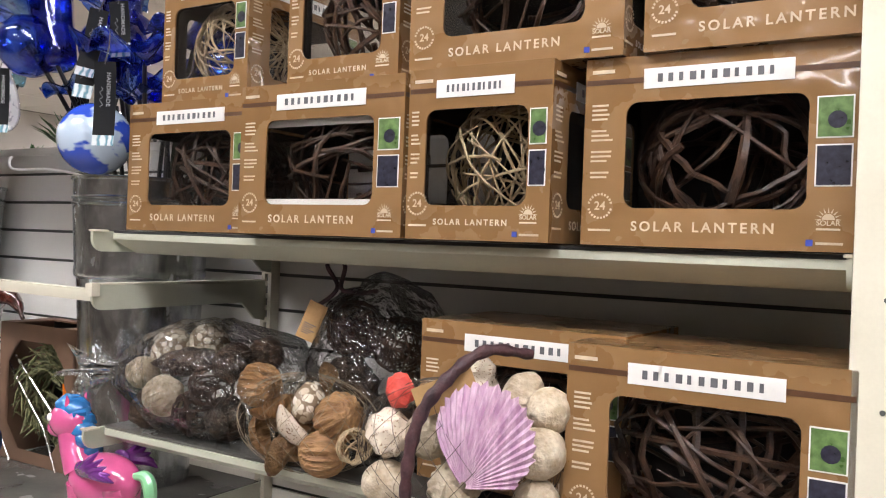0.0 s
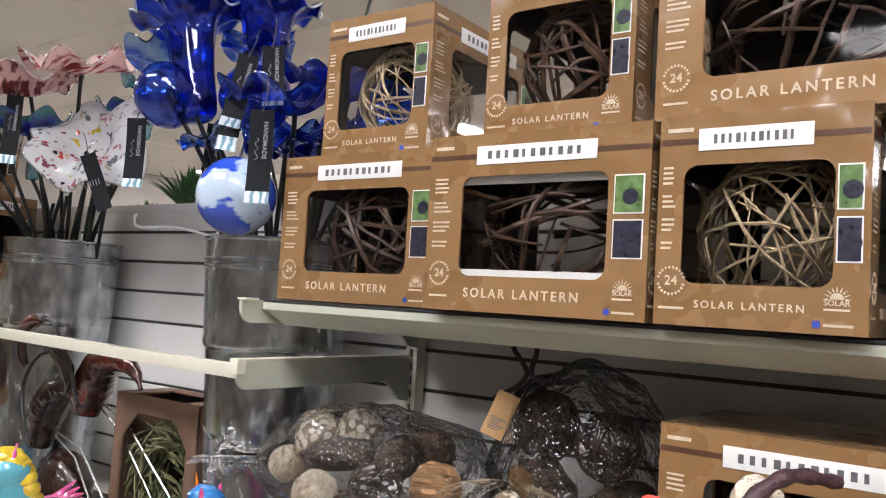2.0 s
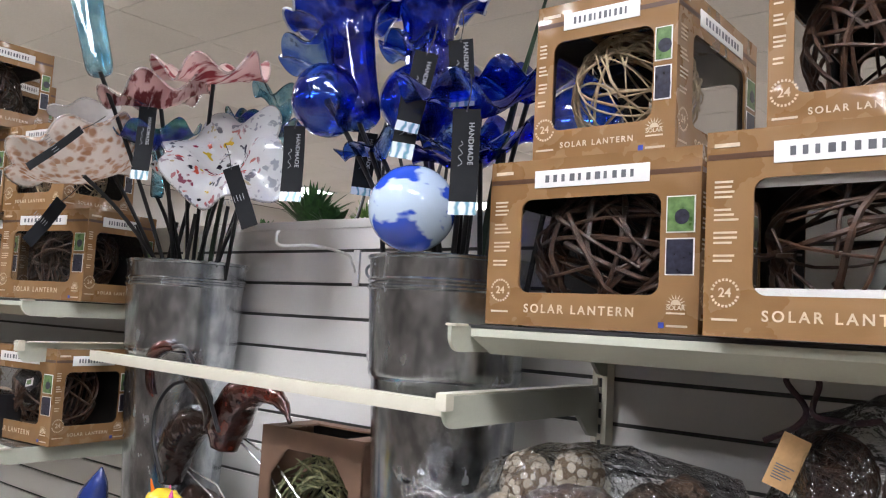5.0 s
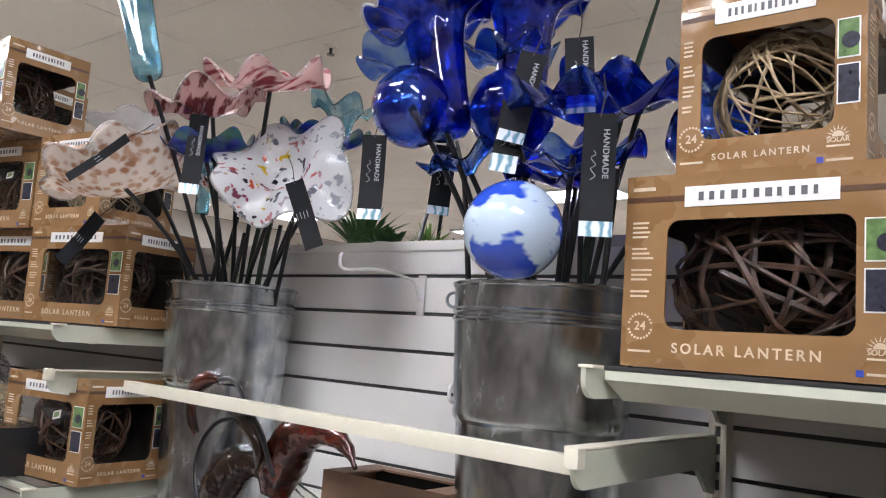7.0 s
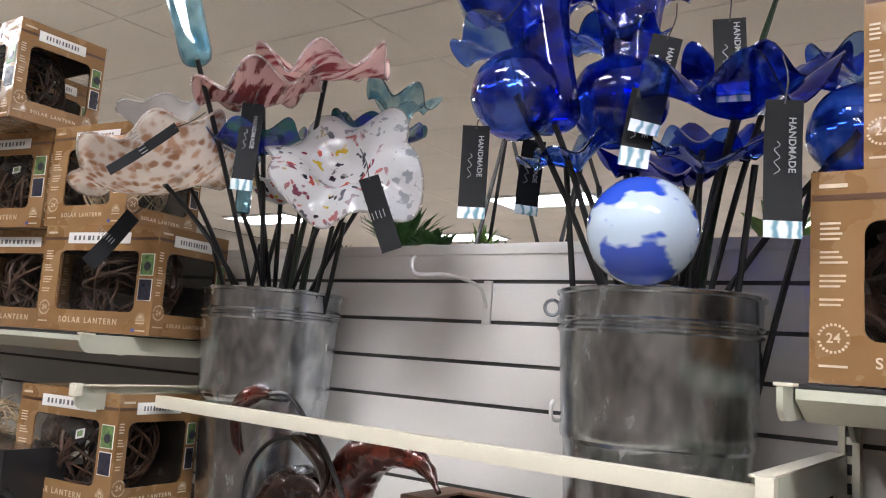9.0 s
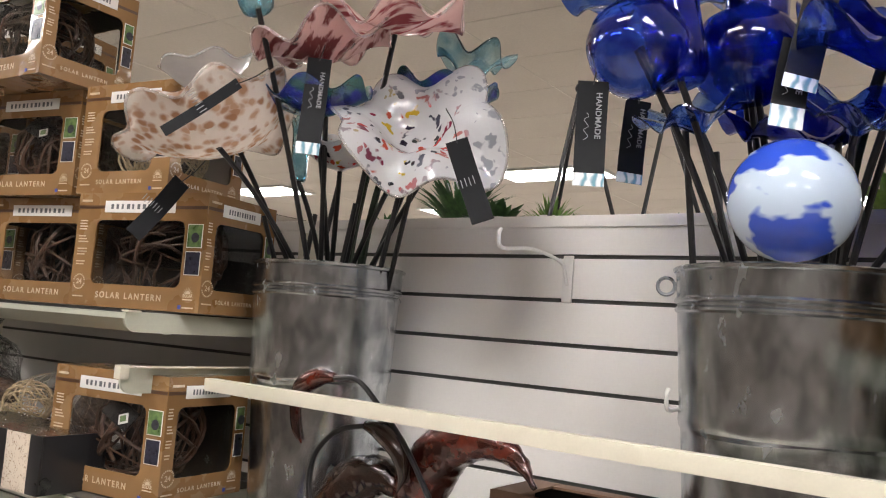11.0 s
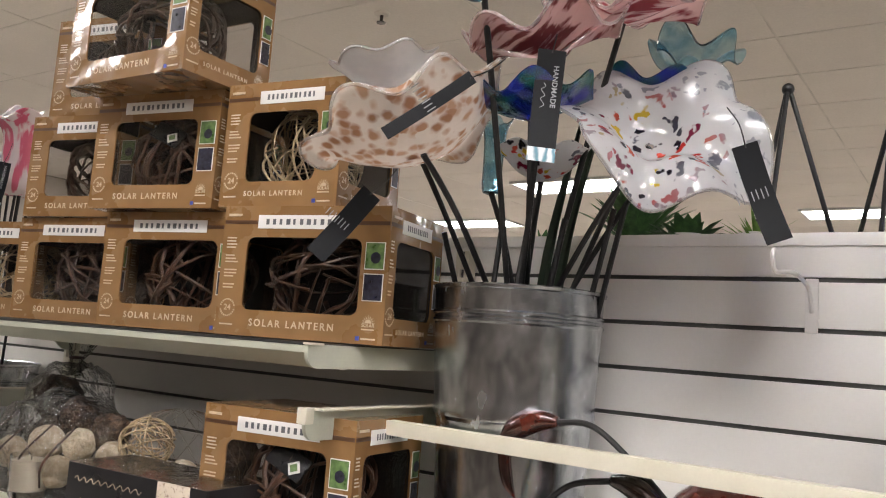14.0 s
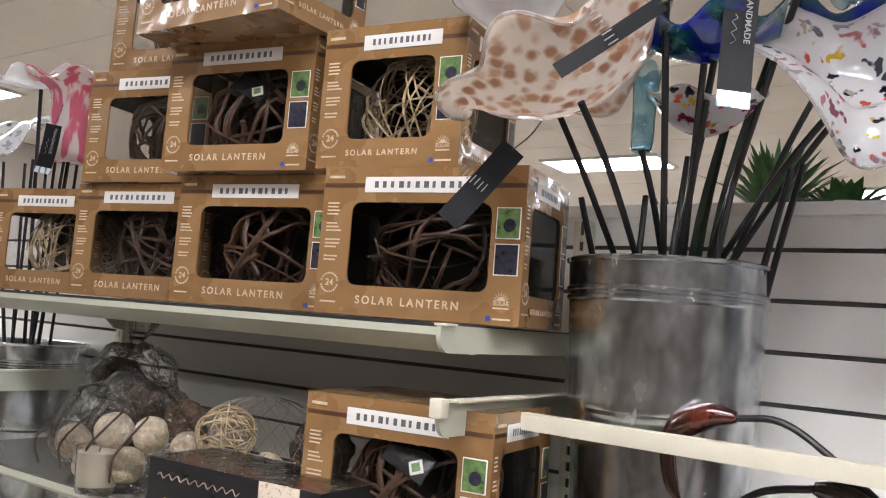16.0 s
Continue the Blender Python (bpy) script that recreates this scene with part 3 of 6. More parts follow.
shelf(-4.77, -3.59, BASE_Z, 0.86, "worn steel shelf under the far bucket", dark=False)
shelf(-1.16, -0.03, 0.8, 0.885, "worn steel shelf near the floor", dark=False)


def guard_rail(x0, x1, z, y, y_end):
    t = thing("guard_rail", "cream steel guard rail on two sage arms", "rail", group="guard rails")
    run = math.hypot(x1 - x0, y_end - y)
    m = pose(x0, y, z, 0, 0, math.degrees(math.atan2(y_end - y, x1 - x0)))
    part("bar", box(0, run, -0.004, 0.004, -0.022, 0, 0.0015), CREAM, t, at=m)
    part("bar_flange", box(0, run, 0.005, 0.02, -0.004, -0.0005, 0.001), CREAM, t, at=m)
    for x, s in ((x0 - 0.008, 1), (x1 + 0.008, -1)):
        part("arm", bracket(x, z + 0.014, 0.895, 0.042), SAGE, t, "sage green side arm")
        part("arm_flange", box(x - 0.003, x + 0.02 * s, 0.91, WALL_Y - 0.03, z + 0.0145, z + 0.0175, 0.001) if s > 0 else box(x - 0.02, x + 0.003, 0.91, WALL_Y - 0.03, z + 0.0145, z + 0.0175, 0.001), CREAM, t)
        part("arm_cap", box(x - 0.008, x + 0.01, 0.888, 0.905, z - 0.004, z + 0.019, 0.003), CREAM, t, "cream plastic nose")
    return t


guard_rail(-2.336, -1.178, 1.524, 1.045, 0.965)
guard_rail(-4.75, -3.6, 1.44, 1.03, 1.03)

# the painted end panel of the next run
post = thing("end_panel", "cream painted steel end panel with peg holes", "panel", kind="structure")
part("panel", box(-0.026, 0.34, 0.862, 0.90, 0.0, 2.25, 0.003), CREAM, post)
part("side", box(0.30, 0.34, 0.90, WALL_Y + 0.3, 0.0, 2.25, 0.002), CREAM, post)
# each peg hole is a small disc, its inner shade put into the colour
me = mesh_of(lathe([(0.0, 0), (0.0022, 0), (0.0026, 0.0006), (0.0022, 0.001), (0.0, 0.001)], 12), "peg_hole", GROOVE)
for k in range(12):
    part("peg_hole", me, GROOVE, post, at=pose(0.003, 0.862, 0.982 + 0.1016 * k, 90))
part("clip", box(0.012, 0.03, 0.85, 0.862, 1.578, 1.592, 0.002), CREAM, post)


# ---- boxed lanterns ----
def ring_rect(w, h, x0, x1, z0, z1, r, n=5):
    """Outline points of a panel and of its rounded window, in step with each other."""
    inner, outer = [], []
    for cx, cz, a0, ox, oz in ((x1 - r, z1 - r, 0, w, h), (x0 + r, z1 - r, 90, 0, h), (x0 + r, z0 + r, 180, 0, 0), (x1 - r, z0 + r, 270, w, 0)):
        for k in range(n + 1):
            a = radians(a0 + 90 * k / n)
            inner.append((cx + r * math.cos(a), cz + r * math.sin(a)))
            outer.append((ox, oz))
    return outer, inner


def carton_face(bm, w, h, win, m, th=0.003):
    outer, inner = ring_rect(w, h, *win, 0.014)
    loops = []
    for pts, y in ((outer, 0.0), (inner, 0.0), (inner, th), (outer, th)):
        loops.append([(p[0], y, p[1]) for p in pts])
    n = len(outer)
    vs = [[bm.verts.new(m @ Vector(p)) for p in lp] for lp in loops]
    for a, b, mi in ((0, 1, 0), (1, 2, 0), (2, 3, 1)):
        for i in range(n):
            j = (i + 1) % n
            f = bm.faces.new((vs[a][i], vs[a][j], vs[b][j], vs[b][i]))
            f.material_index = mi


def window_of(w):
    return (0.049, w - 0.047, 0.042, 0.16) if w > 0.2 else (0.026, w - 0.03, 0.042, 0.16)


def twig_ball_mesh(name, material, r, count, thick, seed, sides=5, bow=0.12):
    rnd = random.Random(seed)
    bm = bmesh.new()
    for k in range(count):
        ax = Vector((rnd.gauss(0, 1), rnd.gauss(0, 1), rnd.gauss(0, 1))).normalized()
        u = ax.orthogonal().normalized()
        v = ax.cross(u)
        a0, span = rnd.uniform(0, 6.28), rnd.uniform(1.6, 4.2)
        off = rnd.uniform(-0.5, 0.5)
        pts = []
        rr = r * rnd.uniform(0.9, 1.0)
        n = 18
        for i in range(n + 1):
            a = a0 + span * i / n
            wob = 1 + bow * noise.noise(Vector((i * 0.35, k * 7.3, seed)))
            pts.append((u * math.cos(a) + v * math.sin(a)) * rr * wob * math.sqrt(1 - off * off) + ax * off * rr)
        t = thick * rnd.uniform(0.65, 1.25)
        tube(bm, pts, [t * (1.05 - 0.5 * i / n) * (1 + 0.2 * noise.noise(Vector((i * 0.9, k, 3)))) for i in range(n + 1)], sides)
    bmesh.ops.recalc_face_normals(bm, faces=bm.faces)
    return mesh_of(bm, name, material, sharp=60)


BALLS = {
    "dark": [twig_ball_mesh("twig_ball", TWIG_DARK, 0.094, n, th, s) for s, n, th in ((1, 56, 0.0036), (2, 40, 0.0038), (3, 44, 0.004))],
    "russet": [twig_ball_mesh("twig_ball", TWIG_RED, 0.093, 44, 0.0038, s) for s in (5, 6)],
    "pale": [twig_ball_mesh("vine_ball", TWIG_PALE, 0.09, 54, 0.0022, s, bow=0.08) for s in (8, 9)],
}
TITLE = {w: lettering("SOLAR LANTERN", sz, "title", PALE_PRINT, 1.38, 0.018) for w, sz in ((0.285, 0.0150), (0.31, 0.0158), (0.235, 0.0118), (0.196, 0.0102))}
BADGE_24 = lettering("24", 0.0135, "badge_number", PALE_PRINT)
bm = bmesh.new()
for k in range(22):
    a = 2 * math.pi * k / 22
    if k in (0, 11):
        continue
    b2 = bmesh.ops.create_cube(bm, size=1)["verts"]
    for v in b2:
        v.co = Matrix.Rotation(-a, 3, "Y") @ Vector((v.co.x * 0.0026 + 0.0135, v.co.y * 0.0004, v.co.z * 0.0022))
BADGE_RING = mesh_of(bm, "badge_ring", PALE_PRINT, smooth=False)
bm = bmesh.new()
for k in range(9):
    a = math.pi * k / 8
    c, s = math.cos(a), math.sin(a)
    vs = [bm.verts.new((0.007 * math.cos(a - 0.12), 0, 0.007 * math.sin(a - 0.12))), bm.verts.new((0.007 * math.cos(a + 0.12), 0, 0.007 * math.sin(a + 0.12))), bm.verts.new((0.0125 * c, 0, 0.0125 * s))]
    bm.faces.new(vs)
bm.faces.new([bm.verts.new((0.006 * math.cos(math.pi * k / 10), 0, 0.006 * math.sin(math.pi * k / 10))) for k in range(11)])
box(-0.011, 0.011, -0.0002, 0.0002, -0.0105, -0.0085, bm=bm)
SUN_MARK = mesh_of(bm, "sun_mark", PALE_PRINT, smooth=False)
SUN_WORD = lettering("SOLAR", 0.0072, "mark_word", PALE_PRINT)


def bars(rows, material, name="small_print"):
    """Unreadable small print as plain bars: rows of (x, z, width, height)."""
    bm = bmesh.new()
    for x, z, w, h in rows:
        box(x, x + w, -0.0002, 0.0002, z - h / 2, z + h / 2, bm=bm)
    return mesh_of(bm, name, material, smooth=False)


def side_print(w):
    rnd = random.Random(4)
    rows, z = [], 0.158
    x = 0.009 if w > 0.2 else 0.005
    for block in (4, 3, 3, 2):
        for k in range(block):
            rows.append((x, z, (0.026 if w > 0.2 else 0.014) * rnd.uniform(0.65, 1), 0.0022))
            z -= 0.0052
        z -= 0.008
    rows.append((x, 0.017, 0.026, 0.0024))
    return bars(rows, PALE_PRINT)


def label_letters(w):
    rnd = random.Random(9)
    rows, x = [], 0.014
    n = 11
    step = (w - 0.028) / n
    for k in range(n):
        rows.append((x + step * 0.14, 0.0, step * rnd.uniform(0.34, 0.62), 0.0092))
        x += step
    return bars(rows, INK, "label_mark")


PRINT = {w: (side_print(w), label_letters(w * 0.545)) for w in (0.285, 0.31, 0.235, 0.196)}
SIDE_W, BOX_H = 0.196, 0.211


def lantern_box(kind, w=0.285, seed=0, label="", see=0, flap=False, turned=False, panel=False):
    d, h = SIDE_W, BOX_H
    t = thing("lantern_box", label or "brown kraft lantern box with a %s twig ball in its window" % kind, "box", group="boxed lanterns")
    bm = bmesh.new()
    faces = ((w, Matrix.Identity(4)), (d, pose(w, 0, 0, 0, 0, 90)), (w, pose(w, d, 0, 0, 0, 180)), (d, pose(0, d, 0, 0, 0, 270)))
    for fw, m in faces:
        carton_face(bm, fw, h, window_of(fw), m)
    for z in (0.0, h):
        bm.faces.new([bm.verts.new((x, y, z)) for x, y in ((0, 0), (w, 0), (w, d), (0, d))])
    bmesh.ops.remove_doubles(bm, verts=bm.verts, dist=0.0002)
    bmesh.ops.dissolve_degenerate(bm, edges=bm.edges, dist=0.0001)
    part("carton", bm, (KRAFT, INSIDE_DARK), t, smooth=False)
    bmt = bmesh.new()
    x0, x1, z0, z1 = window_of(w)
    # near-black board before the back face, low where see is set
    part("inner_board", box(0.01, w - 0.01, d - 0.012, d - 0.008, 0.004, 0.045 if see else h - 0.006, bm=bmt), INSIDE_DARK, t)
    for k, (fw, m) in enumerate(faces):
        x0, x1, z0, z1 = window_of(fw)
        part("window_film", box(x0 - 0.006, x1 + 0.006, 0.0036, 0.0042, z0 - 0.006, z1 + 0.006), FILM, t, at=m)
        if k == 3:
            continue
        lw = fw * 0.545
        lx = 0.068 if fw > 0.2 else 0.04
        part("brown_band", box(0.0015, fw - 0.0015, -0.0004, 0.0002, 0.181, 0.187), BAND, t, at=m)
        lab = part("label", box(lx, lx + lw, -0.0011, 0.0002, 0.174, 0.196, 0.0002), WHITE_PRINT, t, "white printed label strip", at=m)
        part("label_mark", PRINT[fw][1], INK, lab, at=pose(lx, -0.0014, 0.185))["kind"] = "stuff"
        part("brand_mark", box(0.008, 0.034, -0.0009, 0.0002, 0.194, 0.198), PALE_PRINT, t, at=m)
        part("title", TITLE[fw], PALE_PRINT, t, at=m @ pose(fw * 0.47, -0.0005, 0.0215))
        part("small_print", PRINT[fw][0], PALE_PRINT, t, at=m @ pose(0, -0.0004, 0))["kind"] = "stuff"
        bx = 0.022 if fw > 0.2 else 0.017
        part("badge_ring", BADGE_RING, PALE_PRINT, t, at=m @ pose(bx, -0.0006, 0.044))
        part("badge_number", BADGE_24, PALE_PRINT, t, at=m @ pose(bx, -0.0006, 0.044))
        part("sun_mark", SUN_MARK, PALE_PRINT, t, at=m @ pose(fw - 0.026, -0.0005, 0.032))
        part("mark_word", SUN_WORD, PALE_PRINT, t, at=m @ pose(fw - 0.026, -0.0005, 0.0285))
        part("web_mark", box(fw - 0.046, fw - 0.0395, -0.0006, 0.0002, 0.0055, 0.012), BLUE_PRINT, t, at=m)
        part("web_line", box(fw - 0.037, fw - 0.012, -0.0005, 0.0002, 0.007, 0.0095), PALE_PRINT, t, at=m)
        pw = 0.034 if fw > 0.2 else 0.022
        for zz, mat in ((0.113, PHOTO_GREEN), (0.065, PHOTO_NIGHT)):
            ph = part("photo", box(fw - pw - 0.006, fw - 0.006, -0.0006, 0.0002, zz, zz + 0.042), WHITE_PRINT, t, "small printed photo with a pale edge", at=m)
            part("picture", box(fw - pw - 0.0045, fw - 0.0075, -0.0012, -0.0004, zz + 0.0015, zz + 0.0405), mat, ph)
            part("dark_ball", lathe([(0.0, 0.0), (0.0085, 0.0), (0.0088, 0.0004), (0.0, 0.0006)], 14), PHOTO_NIGHT, ph, at=pose(fw - pw / 2 - 0.004, -0.0013, zz + 0.018, 90))
    if flap:
        part("white_flap", box(0.04, w - 0.04, 0.006, 0.0068, 0.03, 0.05), WHITE_PRINT, t, "white inner flap")
        part("white_flap", box(0.04, w - 0.04, 0.012, 0.0128, 0.152, 0.17), WHITE_PRINT, t, "white inner flap")
    if panel:
        lid = part("solar_panel", box(-0.034, 0.034, -0.003, 0.003, -0.019, 0.019, 0.002), PANEL_BLACK, t, "small black solar panel", at=pose(w * 0.56, 0.016, 0.138, -28, 24, 0))
        part("diamond_mark", box(-0.009, 0.009, -0.0045, -0.0034, -0.009, 0.009), WHITE_PRINT, lid, at=pose(0.016, 0, -0.004, 0, 45, 0))
        part("mark_centre", box(-0.0055, 0.0055, -0.0056, -0.0049, -0.0055, 0.0055), PHOTO_GREEN, lid, at=pose(0.016, 0, -0.004, 0, 45, 0))
    me = BALLS[kind][seed % len(BALLS[kind])]
    wide = not turned and w > 0.25
    part("twig_ball", me, None, t, at=pose(w - 0.099 if turned else w * 0.5, d / 2, 0.1) @ Matrix.Diagonal((1.24 if wide else 1.0, 0.95, 0.98, 1)) @ pose(0, 0, 0, seed * 40, seed * 75, seed * 31))
    return t


TEMPLATES = {}


def put_box(kind, x, y, z, yaw=0.0, w=0.285, seed=0, turned=False, see=0, label="", flap=False, panel=False):
    """Front left bottom corner at x, y, z; turned: the narrow face looks forward."""
    key = (kind, w, seed, see, flap, turned, panel)
    m = pose(x, y, z, 0, 0, yaw) @ (pose(0, w, 0, 0, 0, -90) if turned else Matrix.Identity(4))
    if key not in TEMPLATES:
        TEMPLATES[key] = lantern_box(kind, w, seed, see=see, flap=flap, turned=turned, panel=panel)
        TEMPLATES[key].matrix_basis = m
        ob = TEMPLATES[key]
    else:
        ob = copy_thing(TEMPLATES[key], m)
    if label:
        ob["label"] = label
    return ob


S1, S2, S3 = SHELF_Z + 0.001, SHELF_Z + 0.213, SHELF_Z + 0.425
put_box("dark", -1.141, 0.937, S1, 0, seed=0)
put_box("dark", -0.832, 0.888, S1, 0, seed=1, see=1, flap=True)
put_box("pale", -0.536, 0.882, S1, 0, seed=0, turned=True)
put_box("dark", -0.312, 0.91, S1, 0, seed=2)
put_box("pale", -1.097, 0.965, S2, 0, seed=1, turned=True, see=1)
put_box("russet", -0.785, 0.93, S2, 0, seed=0, turned=True)
put_box("dark", -0.551, 0.9, S2, 0, seed=1)
put_box("dark", -0.243, 0.9, S2, 0, seed=0)
put_box("dark", -0.548, 0.95, LOW_Z + 0.015, -2, seed=2)
put_box("dark", -0.302, 0.862, LOW_Z + 0.012, 0, seed=0)
put_box("dark", -2.608, 0.950, S1, 10, w=0.31, seed=1)
put_box("russet", -2.934, 0.951, S1, 10, w=0.31, seed=1)
put_box("dark", -3.259, 0.968, S1, 10, w=0.31, seed=0)
put_box("pale", -3.56, 0.965, S1, 12, w=0.285, seed=0)
put_box("pale", -2.638, 0.958, S2, 8, w=0.235, seed=1)
put_box("russet", -2.945, 0.915, S2, 10, seed=0, panel=True)
put_box("dark", -3.235, 0.955, S2, 12, seed=2, see=1)
put_box("dark", -2.955, 0.85, S3, 2, w=0.31, seed=1, see=1)
put_box("russet", -3.21, 0.97, S3, 12, seed=1)
put_box("russet", -2.585, 0.93, LOW_Z + 0.012, 6, seed=1, panel=True)


# ---- buckets ----
def bucket(x, y, rim_z, label, r=0.136, ears=()):
    h = rim_z - BASE_Z - 0.001
    t = thing("bucket", label, "bucket", pose(x, y, BASE_Z + 0.001), group="galvanised buckets")
    rb = r * 0.78

    def rad(z):
        return rb + (r - rb) * z / h

    prof = [(0.0, 0.006), (rb - 0.006, 0.006), (rb, 0.0), (rb + 0.001, 0.012)]
    fold = h - 0.195
    prof += [(rad(fold * k / 5) - 0.004, fold * k / 5) for k in range(1, 5)]
    prof += [(rad(fold) - 0.004, fold - 0.008), (rad(fold) + 0.0005, fold - 0.002), (rad(fold) + 0.002, fold + 0.006), (rad(fold) + 0.0005, fold + 0.02)]
    prof += [(rad(z), z) for z in (fold + 0.06, fold + 0.1)]
    for zz in (h - 0.052, h - 0.04):
        prof += [(rad(zz - 0.005), zz - 0.005), (rad(zz) + 0.003, zz - 0.002), (rad(zz) + 0.003, zz + 0.001), (rad(zz + 0.004), zz + 0.004)]
    prof += [(rad(h - 0.006), h - 0.006), (r + 0.003, h - 0.004), (r + 0.004, h), (r + 0.001, h + 0.002), (r - 0.002, h), (r - 0.003, h - 0.008), (rb - 0.004, 0.012), (0.0, 0.012)]
    part("wall", lathe(prof, 72, wave=lambda s, a: (0.0012 * math.sin(3 * a + 5 * s), 0)), GALV, t, sharp=25)
    pts = [((r + 0.004) + 0.011 * (1 - math.cos(b)), 0.011 * math.sin(b), h - 0.022) for b in (radians(20 * k) for k in range(19))]
    for a in ears:
        part("ear", tube(bmesh.new(), [pose(0, 0, 0, 0, 0, a) @ Matrix.Translation((r + 0.002, 0, h - 0.022)) @ pose(0, 0, 0, 90) @ Vector((p[0] - r - 0.004, p[1], 0)) for p in pts], 0.0026, 6), GALV_RIM, t, "bent wire ear")
    part("seam", tube(bmesh.new(), [(rad(z) * math.cos(2.4) * 1.004, rad(z) * math.sin(2.4) * 1.004, z) for z in (0.02, h * 0.5, h - 0.06)], 0.003, 6), GALV, t)
    return t


bucket(-2.176, 1.188, 1.735, "tall galvanised steel bucket full of mixed glass flowers", 0.134)
bucket(-1.381, 1.165, 1.737, "tall galvanised steel bucket full of cobalt glass flowers", 0.138, (196,))
bucket(-3.76, 1.19, 1.51, "dull galvanised bucket of stems beyond the boxes", 0.134)


# ---- glass flowers ----
B1 = (-2.176, 1.188, 1.5)
B2 = (-1.381, 1.165, 1.5)
B3 = (-3.76, 1.19, 1.27)

def bloom_mesh(name, material, profile, waves=7, amp=0.02, radial=0.0, seg=84, thick=0.0025, power=2.2, phase=0.0, rim=None, lobes=()):
    """A blown flower: a turned profile whose edge is drawn out into ruffles."""
    def wave(s, a):
        k = s ** power
        dr = radial * k * math.cos(waves * a + phase + 0.7)
        dz = amp * k * (math.cos(waves * a + phase) + 0.25 * math.cos((waves // 2) * a + 1.3))
        for at, width, pull, lift in lobes:
            turn = (a - radians(at) + math.pi) % (2 * math.pi) - math.pi
            w = k * math.exp(-(turn / radians(width)) ** 2)
            dr, dz = dr + pull * w, dz + lift * w
        return dr, dz
    bm = lathe(curve2(profile), seg, wave=wave)
    if rim:
        rows = len(bm.verts) // seg
        bm.verts.ensure_lookup_table()
        edge = [bm.verts[(rows - 1) * seg + i].co.copy() for i in range(seg)]
        tube(bm, edge + [edge[0]], 0.0013, 5, caps=False)
        bm.faces.ensure_lookup_table()
        for f in bm.faces[(rows - 1) * seg:]:
            f.material_index = 1
    me = mesh_of(bm, name, material, *([rim] if rim else []), sharp=80)
    me["thick"] = thick
    return me


def curve2(profile, n=16):
    return [(max(p.x, 0.0005), p.y) for p in (Vector((v.x, v.y, 0)) for v in curve([(r, z, 0) for r, z in profile], n))]


def flower(label, head, head_m, foot, bend=None, stem_r=0.0045, tag=None, group="glass flowers", category="glass flower"):
    """A stake: a glass head on a thin black rod, which stands in a bucket."""
    t = thing("glass_flower", label, category, group=group)
    for k, (me, m) in enumerate(head if isinstance(head, list) else [(head, Matrix.Identity(4))]):
        ob = part("bloom" if k == 0 else "bulb", me, None, t, at=head_m @ m)
        if "thick" in me:
            sol = ob.modifiers.new("wall", "SOLIDIFY")
            sol.thickness, sol.offset = me["thick"], 0
    top = head_m.translation
    ft = Vector(foot)
    c = min((B1, B2, B3), key=lambda q: abs(q[0] - ft.x))
    out = Vector((top.x - c[0], top.y - c[1], 0)) * 0.5
    if out.length > 0.085:
        out *= 0.085 / out.length
    rim = Vector((c[0] + out.x * 0.8 + (ft.x - c[0]) * 0.2, c[1] + out.y * 0.8 + (ft.y - c[1]) * 0.2, c[2] + 0.24))
    part("stem", tube(bmesh.new(), [c, rim] + [rim.lerp(top, k / 8) + Vector((0, 0, 0.012 * math.sin(math.pi * k / 8))) for k in range(1, 9)], stem_r, 8), BLACK_STEM, t)
    return t


HANDMADE = lettering("HANDMADE", 0.0098, "tag_word", TAG_INK, 1.05)
TAG_BARS = bars([(-0.006 + 0.001 * (k % 2), -0.03 + 0.006 * k, 0.012, 0.0012) for k in range(7)], TAG_INK)


def hang_tag(x, y, z, rz=0.0, lean=0.0, tilt=0.0, h=0.128, w=0.037, back=False, string=0.05):
    """A long black card on a cord, with a marbled end and upright lettering."""
    t = thing("hang_tag", "black hang tag with white lettering and a marbled blue-white end" if not back else "black hang tag showing rows of small white print", "tag", pose(x, y, z, tilt, lean, rz), group="hang tags")
    cut = h * 0.2
    bm = bmesh.new()
    n = 8
    rows = []
    for k in range(n + 1):
        zz = -h * k / n
        bowv = 0.004 * math.sin(math.pi * k / n)
        rows.append([bm.verts.new((sx * w / 2, bowv + dy, zz)) for sx, dy in ((-1, 0), (1, 0), (1, 0.0009), (-1, 0.0009))])
    for a, b in zip(rows, rows[1:]):
        for i in range(4):
            f = bm.faces.new((a[i], a[(i + 1) % 4], b[(i + 1) % 4], b[i]))
            f.material_index = 1 if -a[0].co.z >= h - cut - 0.005 else 0
    bm.faces.new(rows[0])
    bm.faces.new(rows[-1][::-1])
    bmesh.ops.recalc_face_normals(bm, faces=bm.faces)
    part("card", bm, (TAG_BLACK, TAG_BLACK if back else TAG_SWIRL), t, smooth=False)
    if not back:
        part("tag_word", HANDMADE, TAG_INK, t, at=pose(w * 0.2, -0.0003, -h * 0.33, 0, 90, 0))
        part("tag_script", tube(bmesh.new(), curve([(-0.006 + 0.003 * math.sin(k * 2.1), 0.0025, -h * 0.3 - 0.0042 * k) for k in range(9)], 40), 0.0004, 4), TAG_INK, t)
    else:
        part("small_print", TAG_BARS, WHITE_PRINT, t, at=pose(0, 0.0005, -h * 0.5, 0, 90, 0))
    part("cord", tube(bmesh.new(), curve([(0, 0, -0.004), (0.004, 0.004, string * 0.5), (0.001, 0.012, string)], 8), 0.0009, 5), BLACK_STEM, t)
    return t


